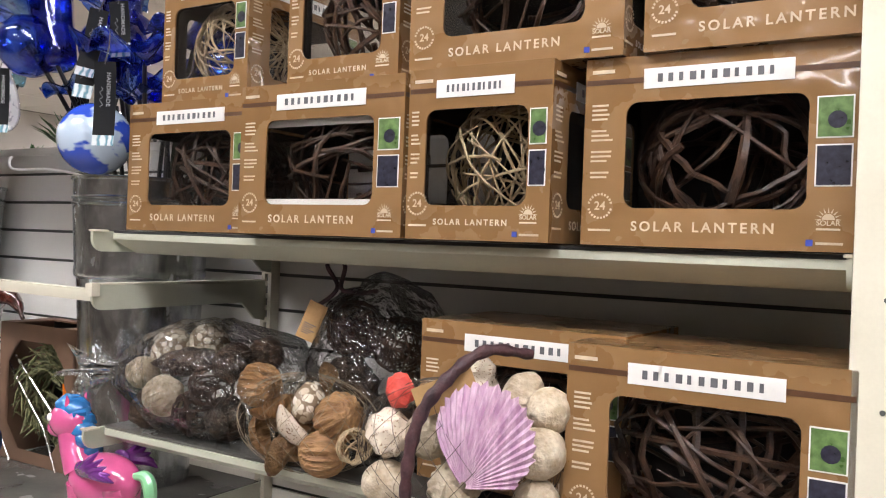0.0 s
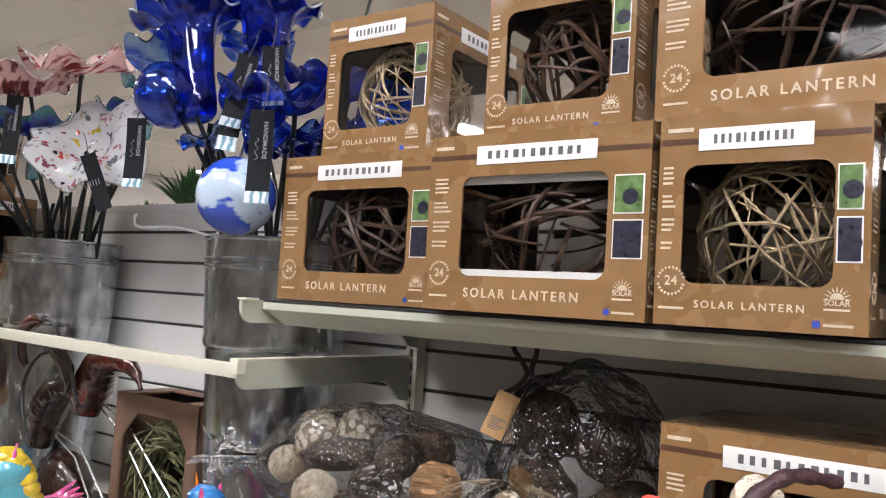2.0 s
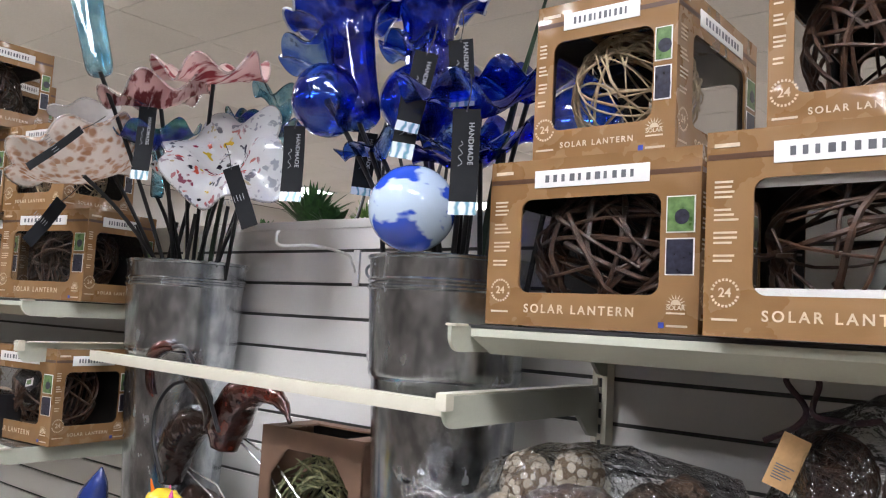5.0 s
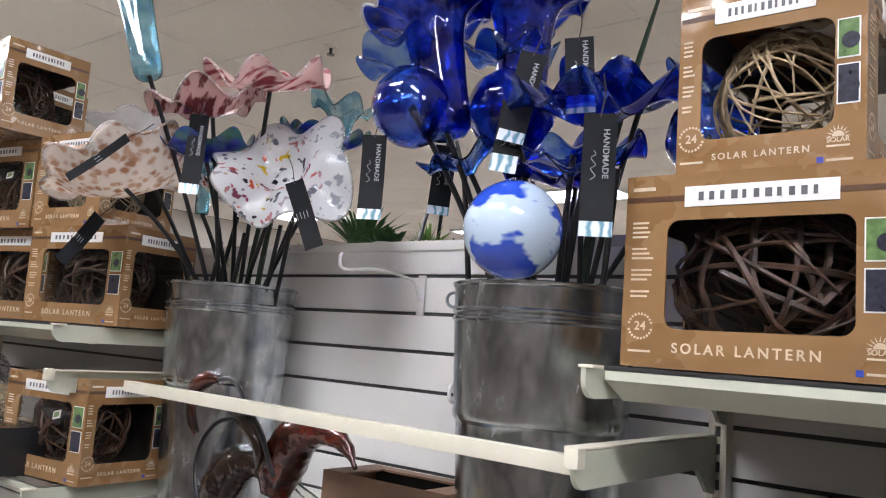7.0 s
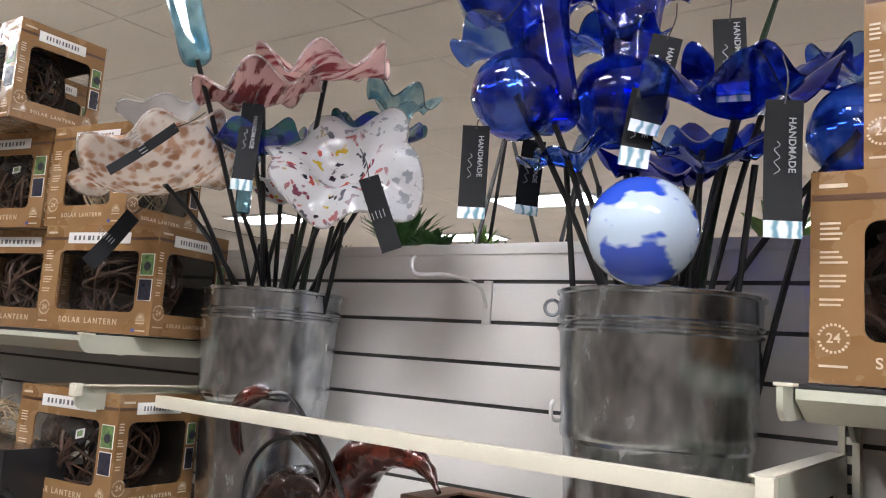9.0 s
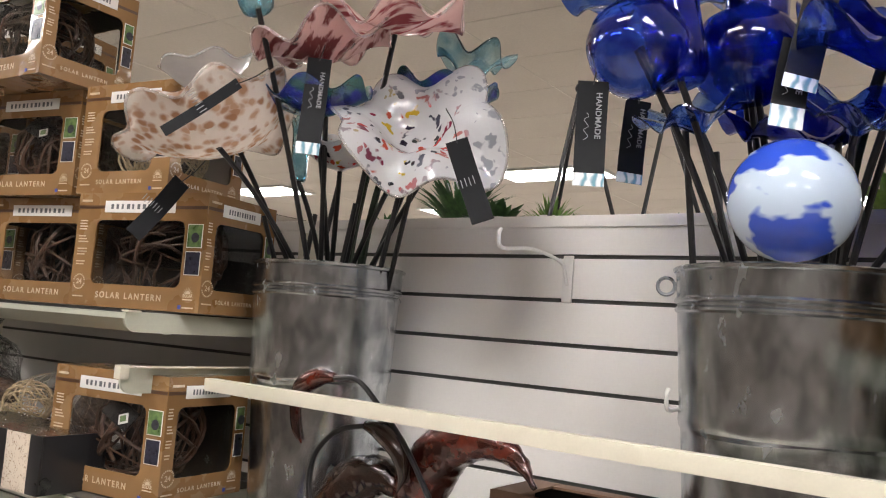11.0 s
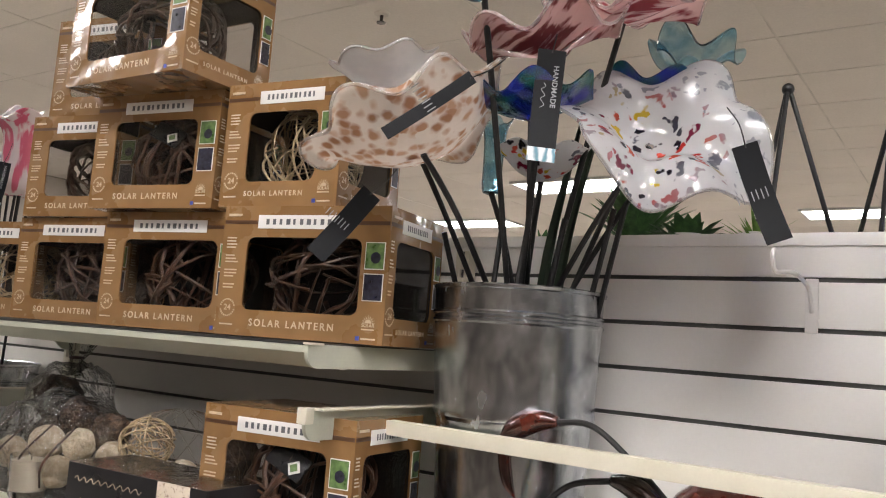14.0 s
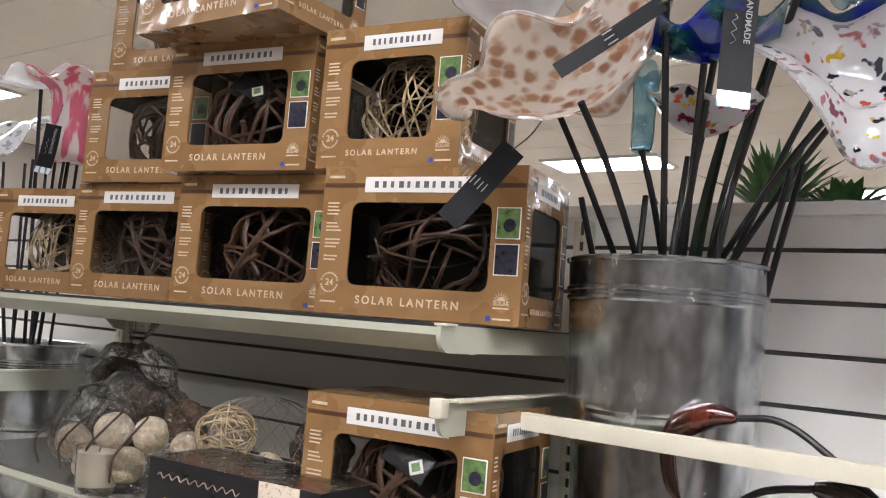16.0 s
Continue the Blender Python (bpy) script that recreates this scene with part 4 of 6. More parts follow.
RIM_CLEAR = glass("clear_rim", (0.92, 0.9, 0.88), 0.03, 0.8, wave=0.0)
BOWL = [(0.006, 0.0), (0.03, 0.008), (0.065, 0.03), (0.092, 0.046), (0.115, 0.052)]
SHALLOW = [(0.006, 0.0), (0.04, 0.006), (0.08, 0.018), (0.115, 0.03)]
TRUMPET = [(0.004, 0.0), (0.034, 0.003), (0.038, 0.07), (0.042, 0.14), (0.052, 0.185), (0.082, 0.204), (0.102, 0.206)]
CUP = [(0.004, 0.0), (0.015, 0.004), (0.018, 0.06), (0.026, 0.1), (0.05, 0.125), (0.068, 0.128)]

M_GIRAFFE = bloom_mesh("bloom", GIRAFFE, [(0.006, 0.0), (0.046, 0.008), (0.087, 0.028), (0.111, 0.049), (0.126, 0.062), (0.137, 0.06)], 7, 0.014, 0.01, 112, phase=0.6, rim=RIM_CLEAR, lobes=((180, 30, 0.02, -0.02), (250, 28, 0.0, 0.014), (300, 24, 0.012, -0.016), (20, 40, 0.0, -0.012)))
M_CONF = bloom_mesh("bloom", CONFETTI, [(0.006, 0.0), (0.032, 0.004), (0.05, 0.022), (0.066, 0.04), (0.094, 0.05), (0.122, 0.044)], 6, 0.013, 0.01, 112, phase=1.0, rim=RIM_CLEAR, lobes=((-42, 26, 0.05, -0.05), (205, 30, -0.008, 0.045), (100, 40, 0.01, -0.02), (30, 24, 0.015, 0.02), (255, 22, 0.02, -0.03)))
M_PINK = bloom_mesh("bloom", PINK, SHALLOW, 6, 0.024, 0.008, phase=0.4, rim=RIM_CLEAR)
M_ROSE = bloom_mesh("bloom", ROSE, [(0.006, 0.0), (0.05, 0.014), (0.085, 0.028), (0.112, 0.036)], 6, 0.02, 0.008, phase=2.0, rim=RIM_CLEAR)
M_MILK = bloom_mesh("bloom", MILK, [(0.006, 0.0), (0.04, 0.018), (0.065, 0.042), (0.08, 0.056)], 6, 0.006, 0.005, rim=RIM_CLEAR)
M_TEAL = bloom_mesh("bloom", TEAL, CUP, 5, 0.018, 0.008)
M_DARK = bloom_mesh("bloom", TEAL_DARK, [(0.006, 0.0), (0.04, 0.01), (0.075, 0.03), (0.09, 0.045)], 6, 0.014, 0.004)
M_TUBE = bloom_mesh("bloom", TEAL, [(0.004, 0.0), (0.024, 0.003), (0.027, 0.06), (0.029, 0.14), (0.034, 0.2), (0.06, 0.235)], 5, 0.012, 0.006)
M_BLUE_TRUMPET = bloom_mesh("bloom", BLUE_DEEP, TRUMPET, 9, 0.011, 0.006, rim=RIM_WHITE)
M_BLUE_BOWL = bloom_mesh("bloom", BLUE, BOWL, 6, 0.026, 0.008)
M_BLUE_DEEP = bloom_mesh("bloom", BLUE_DEEP, BOWL, 7, 0.02, 0.006)
M_BLUE_SMALL = bloom_mesh("bloom", BLUE_PALE, [(0.006, 0.0), (0.02, 0.012), (0.05, 0.028), (0.07, 0.034)], 6, 0.012, 0.005)
M_ORB = mesh_of(ball(0.062, 32, 20, lumps=0.04), "bulb", BLUE)
M_ORB_BIG = mesh_of(ball(0.07, 32, 20, squash=(1, 1, 0.95), lumps=0.05), "bulb", BLUE_DEEP)
M_MARBLE = mesh_of(ball(0.069, 48, 32), "marbled_ball", MARBLE)


def facing(x, y, z, to_x, to_y, to_z, spin=0.0):
    """A pose at x, y, z whose local z axis points along the given way."""
    q = Vector((to_x, to_y, to_z)).to_track_quat("Z", "Y")
    return Matrix.Translation((x, y, z)) @ q.to_matrix().to_4x4() @ pose(0, 0, 0, 0, 0, spin)


def foot(b, dx, dy):
    return (b[0] + dx, b[1] + dy, b[2])


flower("cream glass flower with tan giraffe spots on a black rod", M_GIRAFFE, facing(-2.2, 0.93, 1.9, -0.42, -0.06, 0.9, 0), foot(B1, -0.05, -0.06), (-2.2, 1.07, 1.74))
flower("white glass flower with red, black and yellow chips", M_CONF, facing(-1.945, 1.11, 1.935, 0.3, -0.72, 0.6, 10), foot(B1, 0.07, -0.03), (-1.98, 1.13, 1.78))
flower("pink glass flower with dark streaks and a ruffled edge", M_PINK, facing(-1.98, 1.08, 2.108, 0.05, -0.2, 0.97), foot(B1, 0.03, 0.0), (-2.06, 1.14, 1.85))
flower("dusky rose glass flower with brown streaks", M_ROSE, facing(-2.06, 1.012, 2.048, -0.1, -0.2, 0.96), foot(B1, 0.0, -0.05), (-2.1, 1.1, 1.8))
flower("teal glass trumpet flower, small, with a ruffled mouth", M_TEAL, facing(-1.935, 1.22, 1.985, 0.1, 0.05, 0.98), foot(B1, 0.06, 0.05), (-1.98, 1.2, 1.8))
flower("milky white frilled glass flower", M_MILK, facing(-2.325, 1.0, 2.02, -0.1, -0.2, 0.95), foot(B1, -0.07, 0.0), (-2.3, 1.12, 1.8))
flower("dark peacock blue glass bowl flower", M_DARK, facing(-2.09, 1.03, 1.965, 0.0, -0.15, 0.98), foot(B1, 0.02, 0.06))
flower("navy glass bowl flower behind the white one", M_DARK, facing(-1.975, 1.225, 2.02, 0.2, -0.1, 0.95), foot(B1, 0.05, 0.07))
flower("long teal glass tube flower on a leaning rod", M_TUBE, facing(-2.095, 0.89, 2.10, -0.42, -0.02, 0.9), foot(B1, 0.02, -0.09), (-2.07, 1.02, 1.85))
M_TUBE_SLIM = bloom_mesh("bloom", TEAL, [(0.003, 0.0), (0.013, 0.002), (0.014, 0.05), (0.016, 0.09), (0.024, 0.11)], 5, 0.005, 0.003)
flower("short slim teal glass tube flower, low among the rods", M_TUBE_SLIM, facing(-2.19, 1.1, 1.88, 0.02, 0.0, 1.0), foot(B1, 0.04, 0.02))
flower("clear glass bowl flower with coloured chips", bloom_mesh("bloom", CONFETTI, [(0.006, 0.0), (0.035, 0.012), (0.06, 0.036), (0.076, 0.056)], 6, 0.006), facing(-2.12, 1.13, 1.90, 0.1, -0.2, 0.95), foot(B1, -0.02, 0.03))

flower("tall cobalt glass trumpet flower with a white rim", M_BLUE_TRUMPET, facing(-1.487, 1.03, 1.958, -0.24, 0.0, 0.97), foot(B2, -0.06, -0.06), (-1.42, 1.06, 1.8))
flower("tall cobalt glass trumpet flower with a white rim", M_BLUE_TRUMPET, facing(-1.425, 1.13, 1.985, -0.02, 0.0, 1.0), foot(B2, 0.02, 0.0))
flower("cobalt glass bulb flower with a pale blue ruffle", [(M_BLUE_SMALL, pose(0, 0, 0.058)), (M_ORB, Matrix.Identity(4))], facing(-1.53, 0.995, 1.995, -0.3, 0, 0.95), foot(B2, -0.09, -0.02))
flower("deep blue glass bulb flower with a ruffled top", [(M_BLUE_SMALL, pose(0, 0, 0.064)), (M_ORB_BIG, Matrix.Identity(4))], facing(-1.435, 1.12, 2.01, -0.05, 0, 1.0), foot(B2, -0.02, 0.02))
flower("wide cobalt glass bowl flower with a wavy edge", M_BLUE_BOWL, facing(-1.25, 1.05, 1.945, 0.12, -0.3, 0.95, 30), foot(B2, 0.06, -0.04))
flower("deep cobalt glass bowl flower behind", M_BLUE_DEEP, facing(-1.25, 1.18, 2.0, 0.1, -0.2, 0.97), foot(B2, 0.05, 0.06))
flower("deep blue glass bowl flower, low", M_BLUE_DEEP, facing(-1.36, 1.2, 1.9, 0.0, -0.4, 0.9), foot(B2, 0.0, 0.07))
flower("cobalt glass bulb flower with a ruffled top", [(M_BLUE_SMALL, pose(0, 0, 0.058)), (M_ORB, Matrix.Identity(4))], facing(-1.13, 1.16, 1.945, 0.1, 0, 0.99), foot(B2, 0.09, 0.03))

flower("small cobalt glass bloom tucked between the bulbs", M_BLUE_SMALL, facing(-1.475, 1.08, 1.905, -0.2, -0.4, 0.9), foot(B2, -0.04, 0.0))
flower("small cobalt glass bloom low among the rods", M_BLUE_SMALL, facing(-1.30, 1.08, 1.89, 0.2, -0.4, 0.9), foot(B2, 0.04, 0.0))
flower("pale blue ruffled glass bloom between the trumpets", M_BLUE_SMALL, facing(-1.46, 1.15, 2.1, -0.1, -0.2, 1.0), foot(B2, -0.02, 0.03))

t = thing("marbled_ball", "blue and white marbled glass gazing ball", "glass ball", pose(-1.354, 1.025, 1.806))
part("ball", M_MARBLE, None, t)
part("stake", tube(bmesh.new(), [(-0.01, 0.12, -0.3), (0.0, 0.05, -0.075), (0, 0.012, -0.06)], 0.004), BLACK_STEM, t)

# loose rods, whose heads are lost among the others
for k, (b, dx, dy, tx, ty, tz) in enumerate(((B1, -0.03, -0.07, -0.03, -0.02, 0.33), (B1, -0.06, 0.02, -0.1, -0.08, 0.32), (B1, 0.01, -0.09, 0.03, -0.03, 0.38), (B1, 0.08, -0.01, 0.16, -0.02, 0.36), (B1, 0.05, -0.07, 0.1, -0.06, 0.34), (B1, 0.085, 0.02, 0.17, 0.0, 0.37),
                                             (B2, -0.09, -0.04, -0.12, -0.07, 0.42), (B2, -0.07, 0.03, -0.1, 0.0, 0.4), (B2, 0.05, -0.08, 0.08, -0.08, 0.42), (B2, 0.09, -0.03, 0.14, -0.06, 0.4), (B2, 0.03, 0.06, 0.05, 0.0, 0.42), (B2, 0.1, 0.03, 0.2, 0.0, 0.4))):
    t = thing("stake", "thin black rod of a glass flower", "rod", group="flower rods")
    part("rod", tube(bmesh.new(), curve([foot(b, dx, dy), (b[0] + (dx + tx) / 2, b[1] + (dy + ty) / 2, b[2] + tz / 2 + 0.01), (b[0] + tx, b[1] + ty, b[2] + tz)], 10), 0.0045, 8), BLACK_STEM, t)

hang_tag(-1.569, 0.96, 1.947, 30)
hang_tag(-1.591, 1.159, 1.98, 40, 4, h=0.12)
hang_tag(-1.158, 0.897, 1.912, 28, h=0.14, w=0.037)
hang_tag(-1.32, 1.0, 2.045, 30, 12)
hang_tag(-1.24, 0.98, 2.045, 25, -4, h=0.1)
hang_tag(-1.345, 1.0, 1.98, 30, 8, h=0.1)
hang_tag(-1.79, 1.0, 1.90, 35, -22, h=0.12, w=0.032, back=True)
hang_tag(-2.028, 0.963, 2.036, 35, 3, h=0.15)
hang_tag(-2.08, 0.855, 1.972, 35, 52, h=0.13, w=0.017, back=True)
hang_tag(-2.285, 0.93, 1.85, 30, 38, h=0.12, w=0.032, back=True)


# ---- on top of the slat wall ----
def tuft(name, label, x, y, z, count, length, width, material, seed, spread=0.9, droop=0.3, pot=True):
    """A small plastic plant: many pointed leaves from one root."""
    rnd = random.Random(seed)
    t = thing(name, label, "plant", pose(x, y, z), group="plastic plants")
    bm = bmesh.new()
    for k in range(count):
        a = rnd.uniform(0, 6.28)
        s = rnd.uniform(0.1, spread)
        ln = length * rnd.uniform(0.6, 1.0)
        d = Vector((math.cos(a) * s, math.sin(a) * s, 1)).normalized()
        side = d.cross(Vector((0, 0, 1)))
        side = side.normalized() if side.length > 0.01 else Vector((1, 0, 0))
        pts = [d * ln * u + Vector((0, 0, -droop * ln * u * u)) for u in (0.05, 0.35, 0.7, 1.0)]
        ws = (0.4, 1.0, 0.7, 0.05)
        up = d.cross(side) * 0.15
        rows = [[bm.verts.new(p - side * width * w), bm.verts.new(p + up * width * w * 2), bm.verts.new(p + side * width * w)] for p, w in zip(pts, ws)]
        for p, q in zip(rows, rows[1:]):
            for i in (0, 1):
                bm.faces.new((p[i], p[i + 1], q[i + 1], q[i]))
    lv = part("leaves", bm, material, t, sharp=80)
    lv["kind"] = "stuff"
    if pot:
        part("pot", lathe([(0.0, 0.0), (0.028, 0.0), (0.034, 0.03), (0.031, 0.031), (0.0, 0.026)], 20), WHITE_PRINT, t, "small white pot")
    return t


LEDGE = TOP_Z - 0.011
tuft("plant", "lime green feathery plastic plant on the ledge", -1.88, 1.47, LEDGE, 70, 0.1, 0.004, LEAF_LIME, 1, 1.1, 0.2)
tuft("plant", "dark green fern-like plastic plant on the ledge", -2.11, 1.5, LEDGE, 110, 0.21, 0.008, LEAF, 2, 0.9, 0.3)
tuft("plant", "green broad-leaved plastic plant on the ledge", -2.0, 1.47, LEDGE, 44, 0.11, 0.014, LEAF, 3, 1.3, 0.3)
tuft("plant", "low green plastic succulent on the ledge", -1.86, 1.55, LEDGE, 26, 0.07, 0.012, LEAF, 4, 1.5, 0.2, False)
tuft("plant", "low green plastic succulent on the ledge", -1.64, 1.5, LEDGE, 24, 0.065, 0.01, LEAF, 5, 1.4, 0.2, False)
tuft("plant", "yellow-green round-leaved plastic plant on the ledge", -1.29, 1.47, LEDGE, 40, 0.14, 0.022, LEAF_LIME, 6, 0.9, 0.3)
tuft("plant", "low green plastic succulent on the ledge", -1.48, 1.52, LEDGE, 24, 0.06, 0.01, LEAF, 7, 1.4, 0.2, False)
tuft("plant", "low green plastic succulent on the ledge", -2.3, 1.5, LEDGE, 24, 0.07, 0.01, LEAF, 8, 1.4, 0.2, False)


def plant_blade(x, y, z, top, lean, label="dark green blade leaf rising behind the flowers"):
    t = thing("blade_leaf", label, "leaf", pose(x, y, z), group="blade leaves")
    bm = bmesh.new()
    pts = curve([(0, 0, 0), (lean * 0.3, 0, top * 0.5), (lean, 0, top)], 12)
    rows = []
    for k, p in enumerate(pts):
        w = 0.0085 * math.sin(math.pi * min(0.97, 0.25 + 0.75 * k / 12)) + 0.0005
        rows.append([bm.verts.new(p + Vector((-w, -0.002, 0))), bm.verts.new(p + Vector((0, 0.003, 0))), bm.verts.new(p + Vector((w, -0.002, 0)))])
    for a, b in zip(rows, rows[1:]):
        for i in (0, 1):
            bm.faces.new((a[i], a[i + 1], b[i + 1], b[i]))
    ob = part("leaf", bm, LEAF_DARK, t)
    ob.modifiers.new("wall", "SOLIDIFY").thickness = 0.0012
    return t


plant_blade(-1.36, 1.2, 1.55, 0.68, 0.14)
plant_blade(-2.16, 1.20, 1.55, 0.5, 0.08)
plant_blade(-2.14, 1.21, 1.55, 0.54, 0.1)


def tripod(x, y, top, reach=0.08):
    t = thing("tripod_stand", "black three-legged wire stand with a round knob", "stand", pose(x, y, LEDGE), group="wire stands")
    h = top - LEDGE
    for k in range(3):
        a = 2 * math.pi * k / 3 + 0.4
        part("leg", tube(bmesh.new(), [(reach * math.cos(a), reach * math.sin(a), 0), (0.004 * math.cos(a), 0.004 * math.sin(a), h - 0.006)], 0.0042, 8), BLACK_STEM, t)
    part("knob", ball(0.0105, 16, 10, at=(0, 0, h)), BLACK_STEM, t)
    return t


tripod(-1.84, 1.482, 2.118, 0.085)
tripod(-1.685, 1.53, 2.07, 0.08)


# ---- slat hooks ----
def slat_hook(x, z, reach=0.2, label="white slat-wall hook with a turned-up tip"):
    t = thing("slat_hook", label, "hook", group="slat hooks")
    part("plate", box(x - 0.009, x + 0.009, WALL_Y - 0.006, WALL_Y - 0.0005, z - 0.08, z, 0.002), WHITE_PRINT, t)
    y = WALL_Y - 0.006
    part("prong", tube(bmesh.new(), curve([(x, y, z - 0.05), (x, y - 0.012, z - 0.03), (x - 0.002, y - 0.03, z - 0.012), (x - 0.004, y - reach * 0.6, z - 0.004), (x - 0.008, y - reach, z - 0.012), (x - 0.009, y - reach - 0.012, z + 0.006), (x - 0.009, y - reach - 0.006, z + 0.016)], 36), 0.003, 8), WHITE_PRINT, t)
    return t


slat_hook(-1.77, 1.777, 0.205)
slat_hook(-1.508, 1.567, 0.2)


# ---- in the open bay ----
SH = BASE_Z + 0.0005


def horn(name, pts, radii, material, parent, dimple=0.0, sides=20, n=30, label=""):
    line = curve(pts, n)
    rr = [r.x for r in curve([(q, 0, 0) for q in radii], n)]
    bm = tube(bmesh.new(), line, [max(0.0006, q) for q in rr], sides)
    if dimple:
        for v in bm.verts:
            k = noise.noise(v.co * 85)
            v.co += (v.co - min(line, key=lambda q: (q - v.co).length)).normalized() * dimple * k
    bmesh.ops.recalc_face_normals(bm, faces=bm.faces)
    return part(name, bm, material, parent, label, sharp=85)


lob = thing("metal_lobster", "glossy oxblood enamelled metal lobster with wire legs", "garden ornament")
horn("claw", [(-1.894, 1.113, 1.357), (-1.883, 1.113, 1.404), (-1.841, 1.107, 1.463), (-1.782, 1.101, 1.484), (-1.723, 1.101, 1.469), (-1.688, 1.101, 1.430)], [0.0283, 0.0425, 0.0389, 0.0283, 0.0153, 0.0024], CERAMIC_RED, lob, 0.0035, 28, 60)
horn("claw", [(-1.912, 1.113, 1.386), (-1.959, 1.113, 1.404), (-2.012, 1.113, 1.386), (-2.054, 1.113, 1.333), (-2.071, 1.113, 1.263)], [0.0142, 0.0283, 0.0401, 0.0401, 0.0260], CERAMIC_DARK, lob, 0.0035, 28, 60)
part("joint", ball(0.016, 16, 10, at=(-1.914, 1.107, 1.386), lumps=0.15), CERAMIC_RED, lob)
part("body", ball(0.06, 24, 16, at=(-2.018, 1.148, 1.168), squash=(1.3, 1, 1.5), lumps=0.1), CERAMIC_DARK, lob)
part("foot", tube(bmesh.new(), [(-2.018, 1.148, SH), (-2.018, 1.148, 1.121)], 0.012), CERAMIC_DARK, lob)
part("feeler", tube(bmesh.new(), curve([(-1.820, 1.041, 1.403), (-1.875, 1.052, 1.464), (-1.941, 1.062, 1.519), (-1.996, 1.073, 1.550), (-2.051, 1.079, 1.548)], 24), 0.0042), BLACK_STEM, lob)
horn("feeler_tip", [(-2.046, 1.079, 1.549), (-2.078, 1.079, 1.547), (-2.112, 1.079, 1.530), (-2.126, 1.079, 1.497), (-2.119, 1.079, 1.458), (-2.106, 1.079, 1.437)], [0.0071, 0.0153, 0.0165, 0.0106, 0.0083, 0.0012], CERAMIC_RED, lob)
part("feeler", tube(bmesh.new(), curve([(-2.007, 1.052, 1.277), (-2.057, 1.057, 1.354), (-2.062, 1.062, 1.420), (-2.018, 1.062, 1.469), (-1.952, 1.057, 1.486)], 24), 0.0042), BLACK_STEM, lob)
horn("feeler_tip", [(-1.957, 1.057, 1.486), (-1.924, 1.057, 1.481), (-1.892, 1.057, 1.458), (-1.881, 1.057, 1.426), (-1.888, 1.057, 1.398)], [0.0071, 0.0165, 0.0153, 0.0083, 0.0012], CERAMIC_DARK, lob)
for a, b, c in (((-1.841, 1.119, 1.381), (-1.741, 1.113, 1.353), (-1.534, 1.089, 1.227)), ((-1.847, 1.119, 1.371), (-1.759, 1.113, 1.331), (-1.582, 1.089, 1.204)),
                ((-2.012, 1.119, 1.298), (-1.906, 1.113, 1.280), (-1.747, 1.089, 1.180)), ((-2.018, 1.119, 1.289), (-1.924, 1.113, 1.257), (-1.794, 1.089, 1.162))):
    part("wire_leg", tube(bmesh.new(), [a, b, c, (c[0] + 0.06, c[1] - 0.01, SH + 0.002)], 0.0022, 6), WIRE, lob, "bright wire leg")


def pony(x, y, z, yaw, body_m, mane_m, wing_m, tail_m, label, s=1.0):
    t = thing("pony_figurine", label, "figurine", pose(x, y, z, 0, 0, yaw), group="pony figurines")
    bm = ball(0.052, 24, 16, at=(0, 0, 0.085), squash=(1.35, 0.85, 0.9))
    for dx in (-0.042, 0.042):
        for dy in (-0.02, 0.02):
            tube(bm, [(dx, dy, 0.0), (dx, dy, 0.012), (dx * 0.95, dy, 0.05), (dx * 0.9, dy, 0.08)], [0.014, 0.0145, 0.015, 0.02], 14)
    tube(bm, curve([(-0.045, 0, 0.1), (-0.065, 0, 0.135), (-0.072, 0, 0.165)], 8), [0.034, 0.033, 0.031, 0.029, 0.028, 0.027, 0.027, 0.027, 0.027], 16)
    ball(0.036, 20, 14, bm, (-0.078, 0, 0.18), (1.1, 0.92, 0.95))
    ball(0.019, 16, 10, bm, (-0.104, 0, 0.163), (1.25, 0.95, 0.9))
    ob = new("body", mesh_of(bm, "body", body_m))
    ob.parent = t
    for k in range(9):
        u = k / 8
        part("mane_lock", ball(0.024 - 0.006 * u, 14, 10, None, (-0.082 + 0.055 * u, 0.004 * math.sin(k * 2.0), 0.206 - 0.1 * u * u), (1.0, 1.05, 0.8), 0.15, k), mane_m, t)
    for sy in (-1, 1):
        wing = part("wing", ball(0.016, 14, 10, at=(-0.005, sy * 0.043, 0.113), squash=(1.2, 0.5, 0.9)), wing_m, t)
        for k in range(5):
            bmw = tube(bmesh.new(), curve([(-0.015, sy * 0.042, 0.11), (0.01 + 0.008 * k, sy * 0.056, 0.125 - 0.004 * k), (0.035 + 0.008 * k, sy * 0.052, 0.15 - 0.012 * k)], 6), [0.007, 0.008, 0.008, 0.0075, 0.006, 0.004, 0.001], 8)
            part("feather", bmw, wing_m, wing)
    part("tail", tube(bmesh.new(), curve([(0.062, 0, 0.1), (0.088, 0, 0.1), (0.098, 0, 0.07), (0.09, 0, 0.03)], 14), [0.006 + 0.006 * math.sin(math.pi * k / 14) for k in range(15)], 10), tail_m, t)
    part("horn", tube(bmesh.new(), [(-0.09, 0, 0.2), (-0.1, 0, 0.24)], [0.006, 0.001], 8), ORANGE_TOY, t)
    for sy in (-1, 1):
        part("ear", tube(bmesh.new(), [(-0.07, sy * 0.016, 0.2), (-0.068, sy * 0.022, 0.225)], [0.008, 0.001], 8), wing_m if body_m != PINK_TOY else PINK_TOY, t)
        eye = part("eye", ball(0.0072, 12, 8, at=(-0.1, sy * 0.0245, 0.186)), WHITE_PRINT, t)
        part("pupil", ball(0.0045, 10, 6, at=(-0.1035, sy * 0.0275, 0.186)), BLACK_STEM, eye)
    return t


